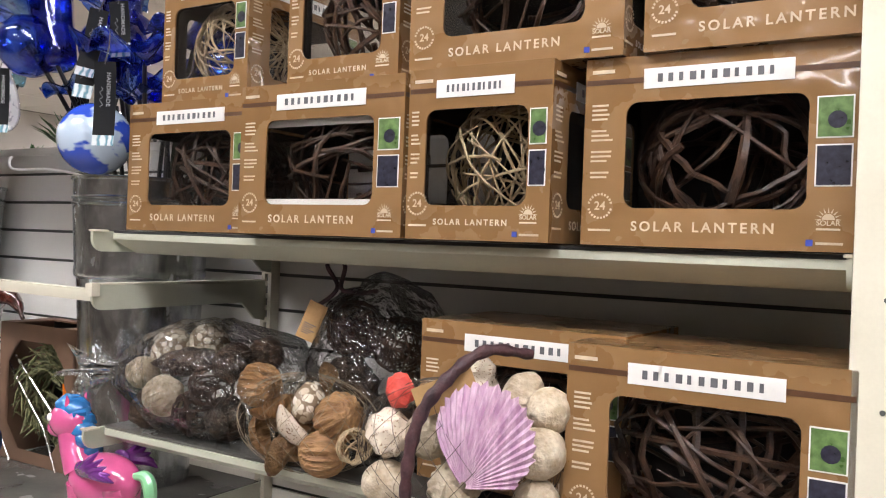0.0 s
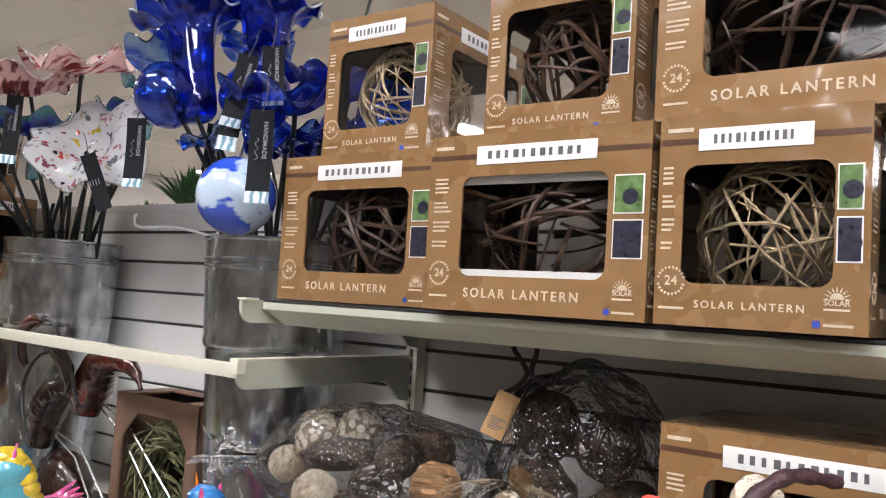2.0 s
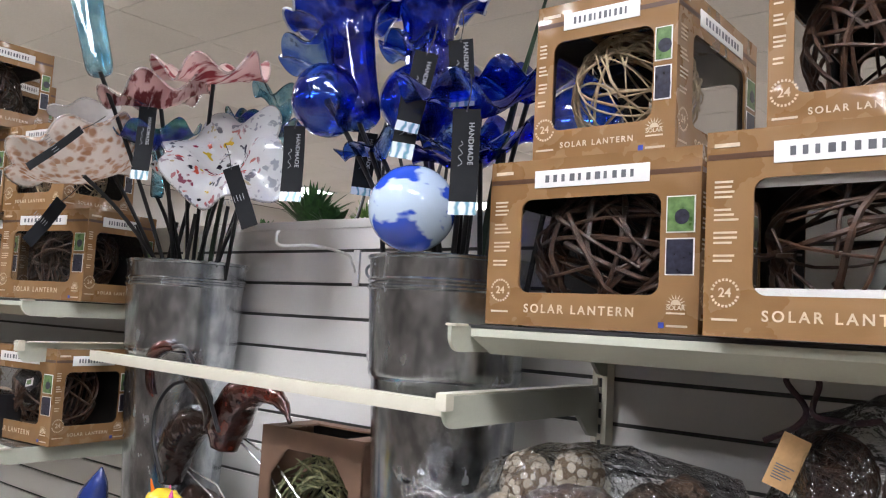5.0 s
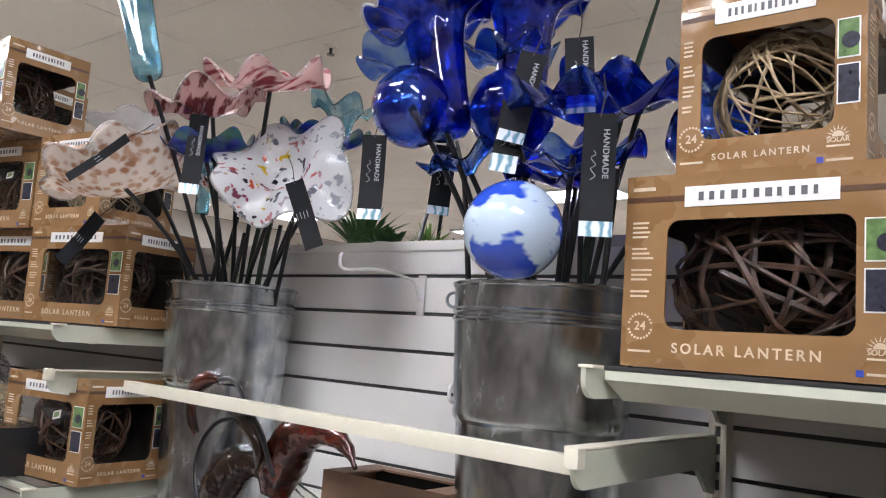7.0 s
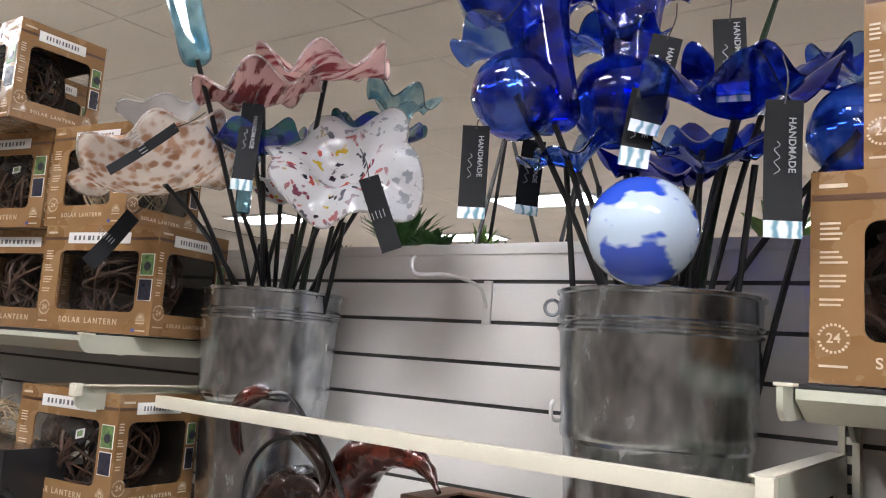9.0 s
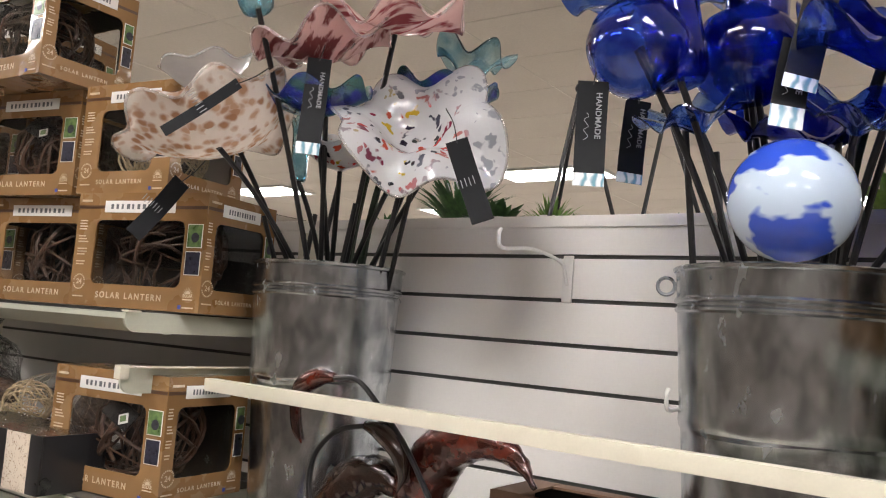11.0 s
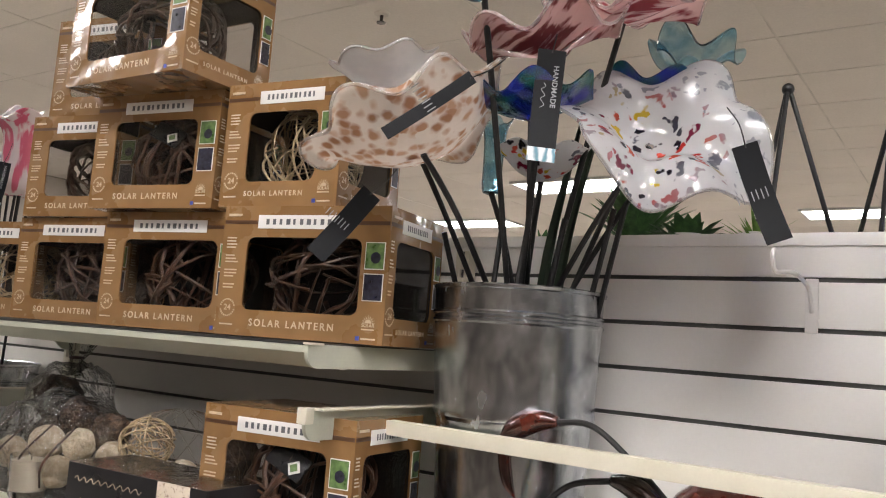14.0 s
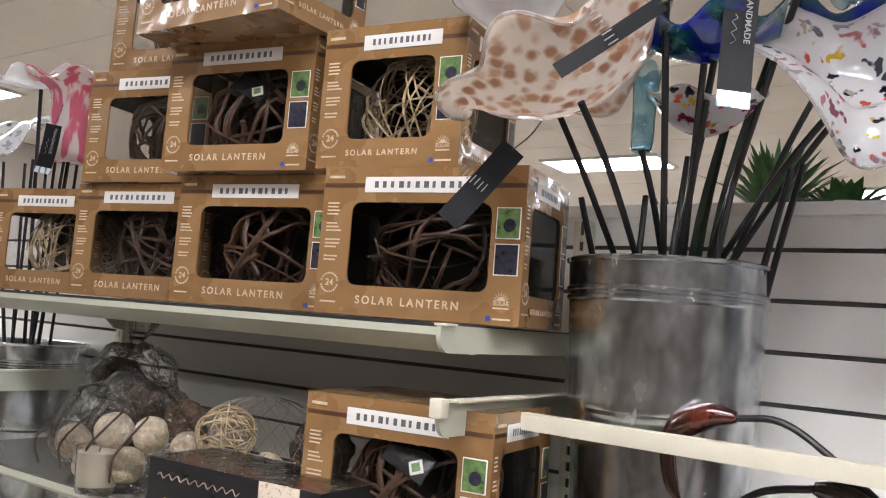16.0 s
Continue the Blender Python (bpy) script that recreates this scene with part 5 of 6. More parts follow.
pony(-1.165, 0.93, SH, 10, PINK_TOY, BLUE_TOY, PURPLE_TOY, GREEN_TOY, "glossy pink winged pony figurine with a blue mane")
pony(-1.645, 0.91, SH + 0.0, 60, TEAL_TOY, YELLOW_TOY, PINK_TOY, NAVY_TOY, "glossy turquoise unicorn figurine with a yellow mane")
fish = thing("fish_ornament", "navy and turquoise enamelled fish ornament with a raised fin", "garden ornament", pose(-2.03, 0.92, SH))
horn("fin", [(0.0, 0, 0.08), (-0.005, 0, 0.13), (0.012, 0, 0.17), (0.02, 0, 0.20)], [0.032, 0.03, 0.018, 0.002], NAVY_TOY, fish)
part("body", ball(0.05, 20, 14, at=(0.0, 0, 0.05), squash=(1.4, 0.7, 1.0)), TEAL_TOY, fish)

# carton with a dry wreath
wb = thing("wreath_box", "open brown carton holding a dry moss-green wreath", "box")
W0, W1, WF, WB_, WZ = -1.752, -1.49, 1.09, 1.22, 1.422
bm = bmesh.new()
cx, cz = (W0 + W1) / 2, (SH + WZ) / 2
octo = [(cx + 0.118 * math.cos(radians(a)), cz - 0.005 + 0.138 * math.sin(radians(a))) for a in (30, 60, 120, 150, 210, 240, 300, 330)]
corner = [(W1, cz), (W1, WZ), (W0, WZ), (W0, cz), (W0, cz - 0.001), (W0, SH), (W1, SH), (W1, cz - 0.001)]
for y in (WF, WF + 0.004):
    a = [bm.verts.new((x, y, z)) for x, z in corner]
    b = [bm.verts.new((x, y, z)) for x, z in octo]
    for i in range(8):
        j = (i + 1) % 8
        bm.faces.new((a[i], a[j], b[j], b[i]))
part("front_panel", bm, BROWN_BOX, wb, smooth=False)
part("top_flap", box(W0, W0 + 0.045, WF + 0.005, WB_, WZ - 0.004, WZ, 0.001), BROWN_BOX, wb)
part("top_flap", box(W1 - 0.045, W1, WF + 0.005, WB_, WZ - 0.004, WZ, 0.001), BROWN_BOX, wb)
part("top_flap", box(W0 + 0.046, W1 - 0.046, WB_ - 0.03, WB_, WZ - 0.004, WZ, 0.001), BROWN_BOX, wb)
part("side_panel", box(W0, W0 + 0.004, WF + 0.005, WB_, SH, WZ - 0.005), BROWN_BOX, wb)
part("side_panel", box(W1 - 0.004, W1, WF + 0.005, WB_, SH, WZ - 0.005), BROWN_BOX, wb)
# near-black back panel, to make the carton's opening look dark
part("back_panel", box(W0 + 0.005, W1 - 0.005, WB_ - 0.004, WB_, SH, WZ - 0.005), INSIDE_DARK, wb)
rnd = random.Random(12)
bm = bmesh.new()
for k in range(420):
    a = rnd.uniform(0, 6.28)
    r0 = rnd.uniform(0.05, 0.11)
    base = Vector((cx + r0 * math.cos(a), WF + rnd.uniform(0.02, 0.09), cz + r0 * math.sin(a)))
    d = Vector((-math.sin(a) + rnd.gauss(0, 0.5), -0.35 + rnd.gauss(0, 0.35), math.cos(a) + rnd.gauss(0, 0.5))).normalized()
    ln = rnd.uniform(0.03, 0.06)
    tube(bm, [base, base + d * ln * 0.5, base + d * ln + Vector((0, 0, -0.006))], [0.0016, 0.0032, 0.0005], 4, caps=False)
lv = part("wreath", bm, LEAF_DRY, wb, "dry green wreath twigs")
lv["kind"] = "stuff"


# ---- bags of dried pods ----
def bag_hull(pts_r, seed, lumps=0.18, seg=36, rings=20):
    """A crumpled clear bag drawn round its contents: an egg with creases."""
    bm = bmesh.new()
    rx, ry, rz = pts_r
    made = bmesh.ops.create_uvsphere(bm, u_segments=seg, v_segments=rings, radius=1)["verts"]
    for v in made:
        d = v.co.copy()
        k = 1 + lumps * noise.noise(d * 2.3 + Vector((seed, 0, 0))) + 0.06 * noise.noise(d * 7 + Vector((0, seed, 0)))
        p = Vector((d.x * rx * k, d.y * ry * k, max(-0.8, d.z) * rz * k))
        v.co = p
    return bm


def ridged(r, squash, seed, ridges=16, depth=0.05):
    """A nut shell, grooved from end to end, with a seam."""
    bm = bmesh.new()
    made = bmesh.ops.create_uvsphere(bm, u_segments=64, v_segments=20, radius=1)["verts"]
    for v in made:
        a, h = math.atan2(v.co.y, v.co.x), v.co.z
        k = 1 + depth * math.cos(ridges * a + 1.5 * noise.noise(Vector((h * 2, a, seed)))) * (1 - h * h) + 0.08 * noise.noise(v.co * 1.6 + Vector((seed, 0, 0)))
        k -= 0.1 * math.exp(-((a - 0.6) / 0.07) ** 2)
        v.co = Vector((v.co.x * squash[0], v.co.y * squash[1], v.co.z * squash[2])) * r * k
    return bm


def husk(r, seed):
    """A split, curled pod: an open boat of thick shell."""
    bm = bmesh.new()
    rows = []
    for i in range(15):
        u = -1 + 2 * i / 14
        rad = r * 0.62 * math.sqrt(max(0.02, 1 - u * u)) * (1 + 0.15 * noise.noise(Vector((u * 2, seed, 0))))
        row = []
        for k in range(13):
            a = radians(-25 + 230 * k / 12)
            row.append(bm.verts.new((r * 1.35 * u, rad * math.cos(a), -rad * math.sin(a) * 0.9 + 0.35 * r * u * u)))
        rows.append(row)
    for a, b in zip(rows, rows[1:]):
        for k in range(12):
            bm.faces.new((a[k], a[k + 1], b[k + 1], b[k]))
    bmesh.ops.solidify(bm, geom=bm.faces[:], thickness=0.0025)
    bmesh.ops.recalc_face_normals(bm, faces=bm.faces)
    return bm


def pods(parent, items):
    for name, m, r, at, sq, seed in items:
        if "nut" in name:
            bm = ridged(r, sq, seed)
        elif "curled" in name:
            bm = husk(r, seed)
        elif "pale_ball" in name:
            bm = ridged(r, sq, seed, 22, 0.03)
        else:
            bm = ball(r, 26, 18, squash=sq, lumps=0.08 if "pale" in name or "chip" in name else 0.24, seed=seed)
        turn = (seed * 37, seed * 53, seed * 71) if "long" not in name else (0, -8, 15)
        part(name, bm, m, parent, at=pose(*at, *turn))


bag = thing("pod_bag", "clear cellophane bag of dark and bleached pods", "bag", pose(-1.0, 1.02, LOW_Z))
pods(bag, [("pale_ball", POD_PALE, 0.033, (-0.04, -0.078, 0.061), (1, 1, 1), 1), ("chip_ball", CHIPS, 0.042, (-0.125, 0.01, 0.118), (1.1, 1, 0.85), 2), ("chip_ball", CHIPS, 0.036, (-0.063, 0.04, 0.135), (1.1, 1, 0.8), 9), ("long_pod", POD_DARK, 0.031, (-0.035, -0.035, 0.112), (2.0, 0.85, 0.75), 3),
           ("nut", POD_DARK, 0.032, (0.07, -0.035, 0.122), (1.1, 1, 0.9), 4), ("dark_pod", POD_DARK, 0.03, (0.095, 0.015, 0.132), (1, 1, 1), 11), ("nut", NUT, 0.034, (0.15, -0.055, 0.098), (1, 1, 1.05), 5), ("dark_pod", POD_DARK, 0.036, (-0.095, -0.05, 0.035), (1.2, 1, 0.8), 6),
           ("dark_pod", POD_DARK, 0.036, (0.08, -0.055, 0.035), (1.2, 1, 0.9), 7), ("nut", NUT, 0.032, (0.14, 0.02, 0.04), (1, 1, 0.9), 8), ("pale_ball", POD_PALE, 0.028, (-0.12, -0.055, 0.088), (1, 1, 1), 10)])
part("vine_ball", twig_ball_mesh("vine_ball", TWIG_DARK, 0.036, 34, 0.0016, 31), None, bag, at=pose(0.065, -0.072, 0.088))
part("vine_ball", twig_ball_mesh("vine_ball", TWIG_DARK, 0.036, 40, 0.0018, 32), None, bag, at=pose(0.024, -0.07, 0.04))
part("film", bag_hull((0.205, 0.125, 0.1), 3), CELLO, bag, "crumpled clear film", at=pose(0.01, -0.01, 0.082))
for k in range(6):
    a = k * 1.05
    gather = bmesh.new()
    rows = []
    for u in (0.0, 0.2, 0.4, 0.6, 0.8, 1.0):
        c = Vector((-0.165 - 0.115 * u, -0.04 - 0.02 * u, 0.085 - 0.01 * u))
        w = 0.02 + 0.04 * (u - 0.3) ** 2 * 2.2
        rows.append([gather.verts.new(c + Vector((0.006 * math.sin(5 * v + a), w * v * math.cos(a) + 0.006 * math.sin(6 * v + 3 * u), w * v * math.sin(a) + 0.005 * math.cos(7 * v + k)))) for v in (-1, -0.5, 0, 0.5, 1)])
    for p, q in zip(rows, rows[1:]):
        for i in range(4):
            gather.faces.new((p[i], p[i + 1], q[i + 1], q[i]))
    part("film_fold", gather, CELLO, bag, "gathered film neck")

tied = thing("tied_bag", "tied cellophane bag of dark vine balls with kraft tag", "bag", pose(-0.695, 1.1, LOW_Z))
part("vine_ball", twig_ball_mesh("vine_ball", TWIG_DARK, 0.043, 60, 0.0016, 33), None, tied, at=pose(0.042, -0.045, 0.17))
part("vine_ball", twig_ball_mesh("vine_ball", TWIG_DARK, 0.046, 80, 0.002, 34), None, tied, at=pose(-0.052, -0.035, 0.185))
pods(tied, [("dark_pod", POD_DARK, 0.038, (-0.052, -0.035, 0.185), (1, 1, 1.0), 11), ("dark_pod", POD_DARK, 0.046, (-0.05, -0.05, 0.095), (1.1, 1, 1), 12), ("curled_pod", POD_DARK, 0.036, (0.005, -0.095, 0.09), (1, 1, 1), 13), ("dark_pod", POD_DARK, 0.045, (0.06, -0.02, 0.085), (1, 1, 1), 14), ("curled_pod", NUT, 0.028, (-0.045, -0.1, 0.105), (1, 1, 1), 15), ("dark_pod", POD_DARK, 0.04, (0.0, -0.02, 0.036), (1.5, 1, 0.9), 16)])
part("film", bag_hull((0.122, 0.1, 0.14), 5), CELLO, tied, "crumpled clear film", at=pose(0, -0.035, 0.125))
part("tie", tube(bmesh.new(), curve([(-0.12, -0.06, 0.215), (-0.085, -0.06, 0.235), (-0.078, -0.05, 0.255), (-0.1, -0.05, 0.285), (-0.082, -0.05, 0.298), (-0.064, -0.05, 0.285), (-0.07, -0.05, 0.25), (-0.03, -0.055, 0.245), (0.0, -0.05, 0.25)], 40), 0.0036, 8), STRAP, tied, "dark knotted tie")
TAG_AT = pose(-0.072, -0.1, 0.228, 0, 22, 25)
part("paper_tag", box(-0.015, 0.015, -0.0006, 0.0006, -0.06, 0.0, 0.0004), KRAFT_TAG, tied, "kraft paper tag with small print", at=TAG_AT)
part("small_print", bars([(-0.01, -0.035 - 0.003 * k, 0.02 - 0.004 * (k % 3), 0.0014) for k in range(6)], INK), INK, tied, at=TAG_AT @ pose(0, -0.0009, 0))


def net(parent, centre, radii, turns, material, r=0.0004, phase=0.0):
    """A knotted net: two families of slanting cords over an egg."""
    bm = bmesh.new()
    c = Vector(centre)
    for way in (-1, 1):
        for k in range(turns):
            a0 = 2 * math.pi * k / turns + phase
            pts = []
            for i in range(19):
                th = math.pi * (0.06 + 0.88 * i / 18)
                a = a0 + way * 1.5 * i / 18
                pts.append(c + Vector((radii[0] * math.sin(th) * math.cos(a), radii[1] * math.sin(th) * math.sin(a), radii[2] * math.cos(th))))
            tube(bm, pts, r, 3, caps=False)
    ob = part("net", bm, material, parent, "knotted cord net")
    ob["kind"] = "stuff"
    return ob


nuts = thing("nut_bag", "net bag of brown nuts and curled pods", "bag", pose(-0.72, 0.945, LOW_Z))
pods(nuts, [("nut", NUT, 0.033, (0.064, -0.03, 0.082), (1.0, 1.0, 1.25), 21), ("nut", NUT, 0.032, (0.052, -0.045, 0.034), (1, 1, 1.05), 22), ("curled_pod", POD_SPOT, 0.028, (-0.004, -0.048, 0.06), (1, 1, 1), 23), ("curled_pod", NUT, 0.027, (-0.055, -0.035, 0.08), (1, 1, 1), 24),
            ("curled_pod", NUT, 0.026, (-0.066, -0.045, 0.045), (1, 1, 1), 25), ("curled_pod", NUT, 0.027, (-0.018, -0.055, 0.026), (1, 1, 1), 26), ("chip_ball", CHIPS, 0.03, (-0.005, -0.012, 0.092), (1.25, 1, 0.8), 27), ("nut", NUT, 0.03, (-0.03, -0.005, 0.032), (1, 1, 0.9), 28)])
part("vine_ball", twig_ball_mesh("vine_ball", TWIG_PALE, 0.024, 24, 0.0015, 35), None, nuts, at=pose(0.112, -0.055, 0.055))
net(nuts, (0, -0.02, 0.065), (0.12, 0.07, 0.07), 16, NET)

shells = thing("shell_bag", "net bag of pale pods with a mauve fan and plum strap", "bag", pose(-0.448, 0.90, LOW_Z))
pods(shells, [("speckled_pod", POD_SPOT, 0.029, (-0.085, -0.04, 0.09), (1, 1, 1.05), 31), ("pale_pod", POD_PALE, 0.027, (-0.085, -0.045, 0.03), (1, 1, 1.1), 32), ("pale_pod", POD_PALE, 0.029, (0.122, -0.05, 0.1), (1, 1, 1.1), 33), ("pale_pod", POD_PALE, 0.027, (0.12, -0.05, 0.042), (1, 1, 1.1), 34),
              ("nut", POD_PALE, 0.03, (0.02, -0.06, 0.045), (1, 1, 1), 35), ("pale_pod", POD_PALE, 0.026, (0.085, -0.02, 0.15), (1.3, 1, 0.9), 36), ("speckled_pod", POD_SPOT, 0.028, (0.02, -0.015, 0.165), (1.4, 1, 0.9), 37), ("pale_pod", POD_PALE, 0.026, (0.125, -0.035, 0.145), (1, 1, 1.0), 38), ("coral_pod", RED_DYED, 0.018, (-0.075, -0.035, 0.143), (1.2, 1, 1), 39), ("pale_pod", POD_PALE, 0.036, (0.0, 0.02, 0.06), (1.4, 1, 1.2), 40), ("pale_pod", POD_PALE, 0.03, (-0.02, -0.05, 0.1), (1, 1, 1.2), 41), ("pale_pod", POD_PALE, 0.034, (0.06, 0.0, 0.1), (1.2, 1, 1), 42)])
fan = bmesh.new()
rays = 46
rows = []
for u in (0.06, 0.35, 0.7, 1.0):
    row = []
    for k in range(rays + 1):
        q = k / rays
        a = radians(-32 + 112 * q)
        ln = (0.07 + 0.05 * math.sin(math.pi * min(1, q * 1.05)) ** 0.7) * (1 + 0.035 * math.sin(k * 2.3) * u)
        fold = (0.0022 if k % 2 else -0.0022) * u
        row.append(fan.verts.new((math.sin(a) * ln * u, fold - 0.012 * math.sin(math.pi * u * 0.8), math.cos(a) * ln * u)))
    rows.append(row)
for p, q in zip(rows, rows[1:]):
    for k in range(rays):
        fan.faces.new((p[k], p[k + 1], q[k + 1], q[k]))
fo = part("mauve_fan", fan, SHELL_PURPLE, shells, "pleated mauve fan", at=pose(0.048, -0.088, 0.057, -8, 0, 0), smooth=False)
fo.modifiers.new("wall", "SOLIDIFY").thickness = 0.0012
strap = tube(bmesh.new(), curve([(0.085, 0.0, 0.2), (0.05, -0.05, 0.205), (0.018, -0.085, 0.17), (-0.006, -0.1, 0.125), (-0.016, -0.105, 0.06), (-0.016, -0.1, 0.0)], 36), [0.0058 + 0.0012 * math.sin(k * 1.9) + 0.002 * math.sin(math.pi * k / 36) for k in range(37)], 12)
part("strap", strap, STRAP, shells, "twisted plum strap")
part("paper_tag", box(-0.04, 0.04, -0.0006, 0.0006, -0.018, 0.018, 0.0004), KRAFT_TAG, shells, "blank kraft tag", at=pose(0.012, -0.072, 0.155, 0, -24, 8))
net(shells, (0, -0.025, 0.08), (0.135, 0.075, 0.085), 20, NET_DARK)

# ---- on the low shelf beyond ----
LB = LOW_Z + 0.0105
can = thing("candle", "ivory candle in a clear glass tumbler", "candle", pose(-3.02, 0.912, LB))
part("glass", lathe([(0.0, 0.0), (0.03, 0.0), (0.033, 0.004), (0.036, 0.075), (0.034, 0.075), (0.031, 0.012), (0.0, 0.012)], 40), CLEAR, can)
part("wax", lathe([(0.0, 0.0125), (0.0305, 0.0125), (0.0335, 0.066), (0.0, 0.065)], 40), CANDLE_WAX, can)
part("wick", tube(bmesh.new(), [(0, 0, 0.064), (0.001, 0, 0.072)], 0.001, 6), BLACK_STEM, can)

gift = thing("gift_box", "black gift box of potpourri with a clear lid", "box", pose(-2.80, 0.845, LB, 0, 0, 2))
part("front", box(0, 0.215, 0, 0.004, 0, 0.098, 0.0006), BLACK_CARD, gift)
part("picture_panel", box(0.2155, 0.285, -0.0005, 0.004, 0, 0.098, 0.0006), POD_SPOT, gift, "panel showing bleached pods")
part("front_end", box(0.2855, 0.32, 0, 0.004, 0, 0.098, 0.0006), BLACK_CARD, gift)
part("side", box(0.316, 0.32, 0.0045, 0.12, 0, 0.098, 0.0006), BLACK_CARD, gift)
part("side", box(0, 0.004, 0.0045, 0.12, 0, 0.098, 0.0006), BLACK_CARD, gift)
part("back", box(0, 0.32, 0.1205, 0.1245, 0, 0.098, 0.0006), BLACK_CARD, gift)
part("lid", box(0.0, 0.32, 0.0, 0.125, 0.0985, 0.0995), CELLO, gift, "clear film lid")
part("script", tube(bmesh.new(), curve([(0.03 + 0.012 * k, -0.0008, 0.035 + 0.013 * math.sin(k * 2.3)) for k in range(14)], 120), 0.0014, 5), GOLD_INK, gift, "looped gold script")
part("fine_script", tube(bmesh.new(), curve([(0.02 + 0.006 * k, -0.0006, 0.075 + 0.004 * math.sin(k * 2.1)) for k in range(28)], 160), 0.0005, 4), PALE_PRINT, gift)
pods(gift, [("pod", POD_PALE if k % 3 else RED_DYED, 0.026, (0.03 + 0.037 * k, 0.06 + 0.02 * math.sin(k * 2), 0.068), (1.1, 1.2, 0.8), 50 + k) for k in range(8)])

b2 = thing("pod_bag", "clear bag of bleached pods tied with brown raffia", "bag", pose(-3.06, 1.02, LB))
pods(b2, [("pale_pod", POD_PALE, 0.031, (-0.096, -0.07, 0.06), (1, 1, 1), 61), ("pale_pod", POD_PALE, 0.033, (0.005, -0.06, 0.09), (1, 1, 1), 62), ("pale_pod", POD_PALE, 0.031, (0.079, -0.04, 0.093), (1, 1, 1), 63), ("pale_pod", POD_PALE, 0.03, (0.07, -0.075, 0.045), (1, 1, 1), 64), ("pale_pod", POD_PALE, 0.028, (-0.04, -0.07, 0.032), (1.1, 1, 1), 67), ("dark_pod", POD_DARK, 0.036, (0.1, 0.01, 0.115), (1.1, 1, 1), 65), ("dark_pod", POD_DARK, 0.038, (-0.02, 0.02, 0.125), (1.2, 1, 1), 66)])
part("film", bag_hull((0.165, 0.11, 0.1), 9), CELLO, b2, "crumpled clear film", at=pose(-0.01, -0.02, 0.08))
for k in range(4):
    part("raffia", tube(bmesh.new(), curve([(-0.14 + 0.07 * k, -0.105, 0.02), (-0.12 + 0.075 * k, -0.125, 0.07), (-0.09 + 0.07 * k, -0.08, 0.13)], 10), 0.002, 6), TWIG_DARK, b2)

b3 = thing("tall_bag", "tall gathered cellophane bag of dark pods", "bag", pose(-3.27, 1.16, LB))
pods(b3, [("dark_pod", POD_DARK, 0.055, (-0.03, -0.03, 0.06), (1, 1, 1), 71), ("dark_pod", POD_DARK, 0.055, (0.05, -0.03, 0.1), (1, 1, 1.2), 72), ("dark_pod", POD_DARK, 0.05, (-0.02, -0.04, 0.15), (1, 1, 1.1), 73)])
part("film", bag_hull((0.11, 0.09, 0.12), 13), CELLO, b3, "crumpled clear film", at=pose(0, -0.02, 0.115))
part("neck", tube(bmesh.new(), curve([(0.0, -0.02, 0.2), (0.0, -0.02, 0.24), (0.02, -0.02, 0.285)], 8), [0.02, 0.014, 0.011, 0.012, 0.016, 0.022, 0.026, 0.03, 0.034], 12), CELLO, b3)
part("tie", tube(bmesh.new(), [(0.014 * math.cos(a), -0.02 + 0.014 * math.sin(a), 0.24) for a in (radians(20 * k) for k in range(19))], 0.003, 6), STRAP, b3)

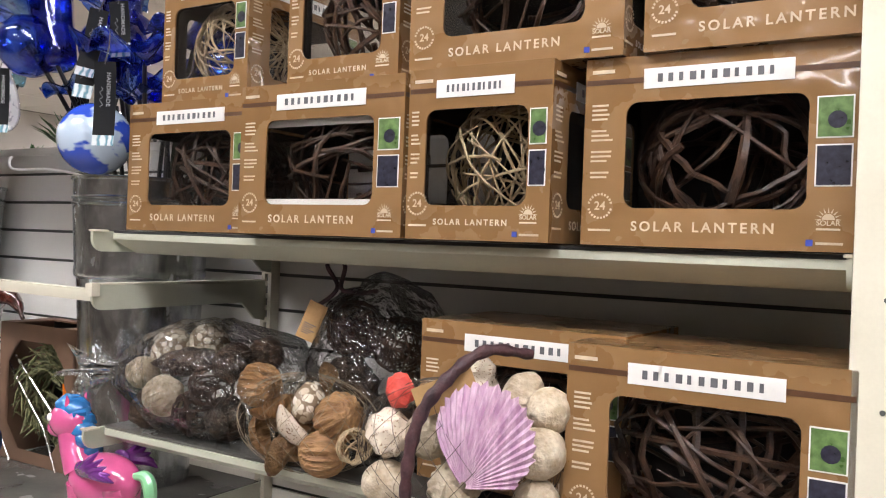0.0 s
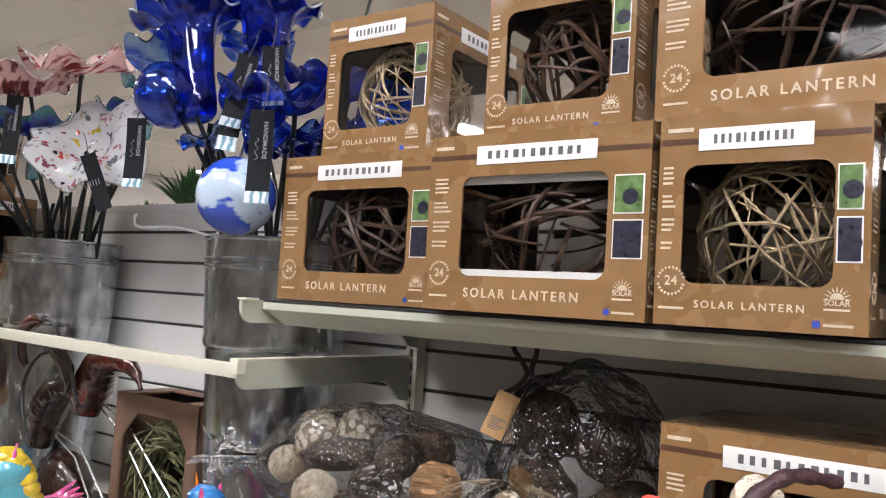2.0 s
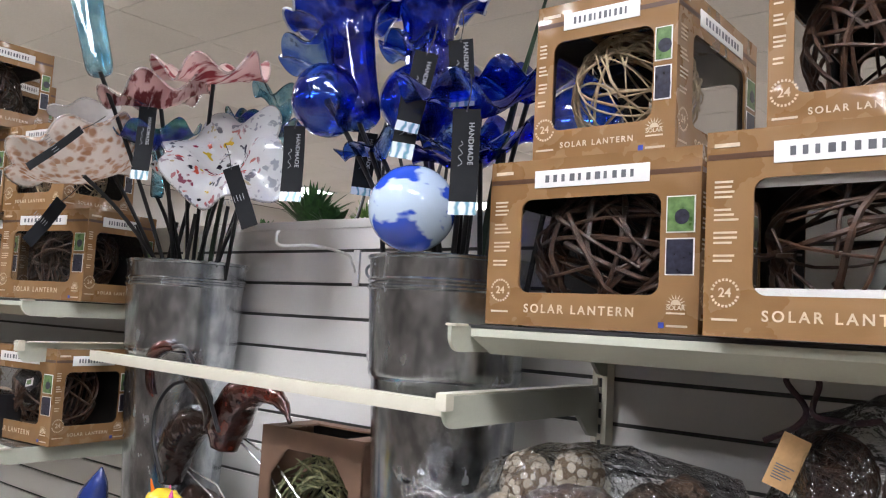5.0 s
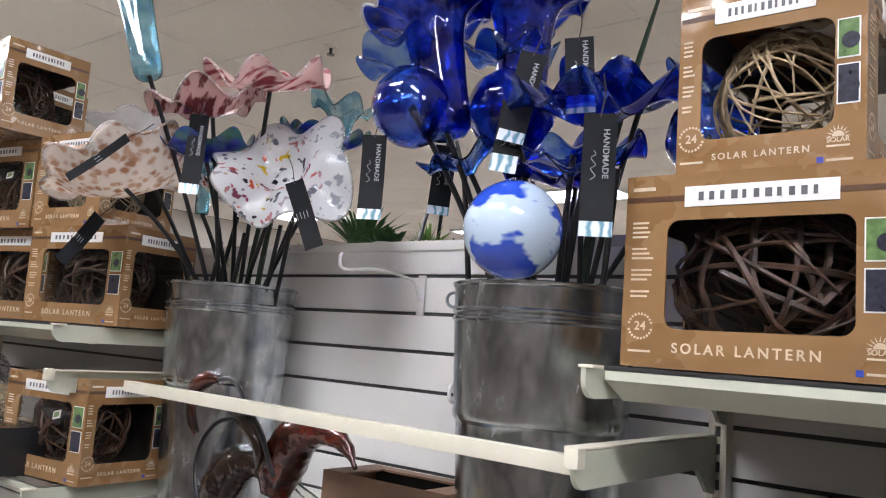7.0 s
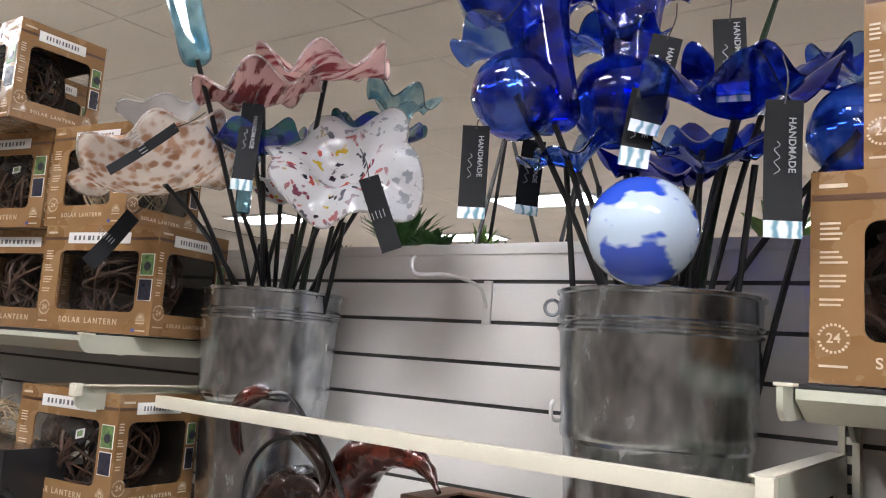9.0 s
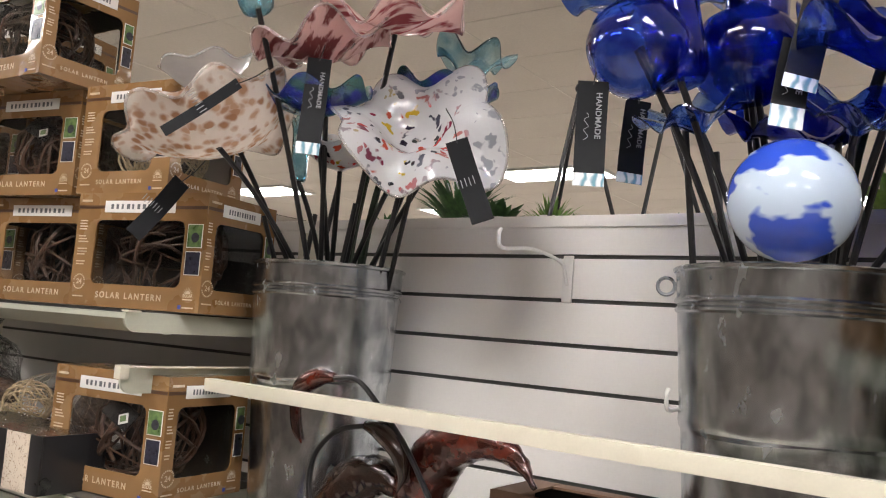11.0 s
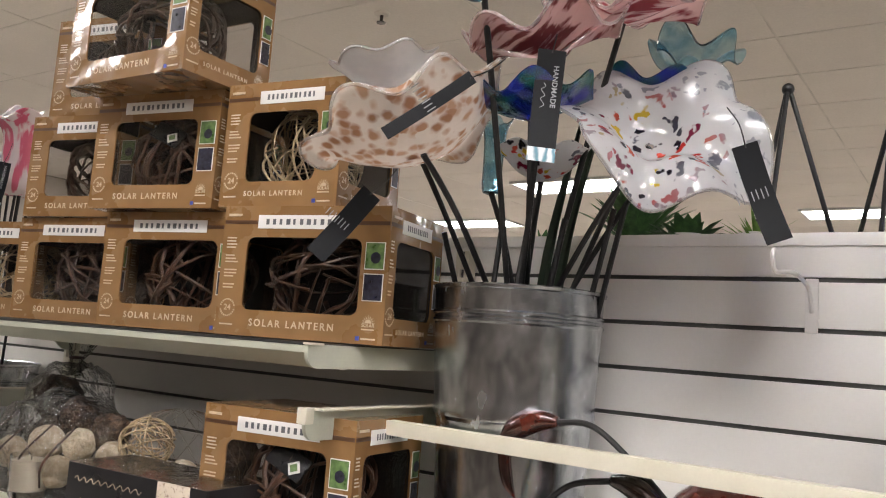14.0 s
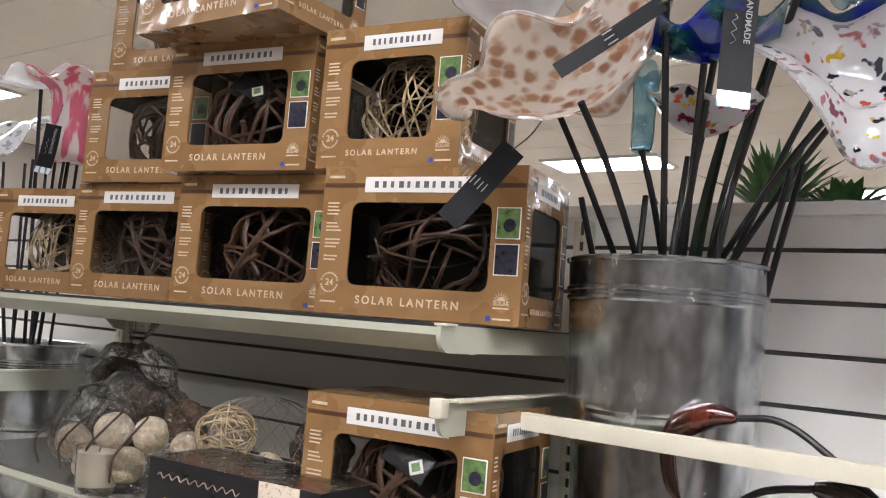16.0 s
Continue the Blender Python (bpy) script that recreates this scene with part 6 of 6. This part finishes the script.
b4 = thing("vine_bag", "net bag of pale woven vine balls", "bag", pose(-2.80, 1.08, LB))
part("vine_ball", twig_ball_mesh("vine_ball", TWIG_PALE, 0.05, 44, 0.0018, 41), None, b4, at=pose(-0.07, -0.035, 0.105))
pods(b4, [("pale_pod", POD_PALE, 0.024, (-0.125, -0.07, 0.08), (0.9, 1, 1.2), 81), ("dark_pod", POD_DARK, 0.05, (0.09, 0.03, 0.1), (1, 1, 1), 82), ("pale_pod", POD_PALE, 0.035, (0.0, 0.0, 0.036), (1.4, 1, 1), 83), ("nut", NUT, 0.035, (0.1, -0.05, 0.05), (1, 1, 1), 84)])
net(b4, (0.0, -0.01, 0.085), (0.15, 0.09, 0.09), 18, NET)

# ---- glass flowers of the bay beyond ----
flower("white chipped glass bowl flower of the next bucket", M_CONF, facing(-3.86, 1.1, 1.99, 0.1, -0.3, 0.95), foot(B3, -0.05, 0))
flower("tall glass tube flower with rainbow streaks", bloom_mesh("bloom", STRIPE, [(0.004, 0.0), (0.05, 0.004), (0.046, 0.08), (0.05, 0.16), (0.09, 0.19), (0.1, 0.192)], 5, 0.014, 0.01), facing(-3.6, 1.14, 1.94, 0.05, -0.05, 1.0), foot(B3, 0.05, 0))
flower("clear ruffled glass flower of the next bucket", bloom_mesh("bloom", MILK, SHALLOW, 7, 0.016, 0.006), facing(-3.72, 1.12, 2.12, 0.0, -0.2, 1.0), foot(B3, 0.0, 0.03))
for k in range(7):
    t = thing("stake", "thin black rod of a glass flower", "rod", group="flower rods")
    part("rod", tube(bmesh.new(), [(B3[0] - 0.06 + 0.02 * k, B3[1] - 0.04 + 0.03 * (k % 3), B3[2]), (B3[0] - 0.11 + 0.045 * k, B3[1] - 0.06 + 0.03 * (k % 3), 1.95)], 0.0036, 8), BLACK_STEM, t)
hang_tag(-3.52, 1.05, 2.0, 30, 8, h=0.11)


sp = thing("sprinkler", "small brass sprinkler head in the ceiling", "sprinkler", pose(-4.16, 3.19, ROOM[4]))
part("rosette", lathe([(0.0, 0.006), (0.04, 0.006), (0.036, -0.004), (0.012, -0.008), (0.0, -0.008)], 24), CEIL_BAR, sp)
part("head", lathe([(0.0, -0.008), (0.01, -0.009), (0.008, -0.04), (0.024, -0.045), (0.024, -0.049), (0.0, -0.05)], 20), CERAMIC_DARK, sp)
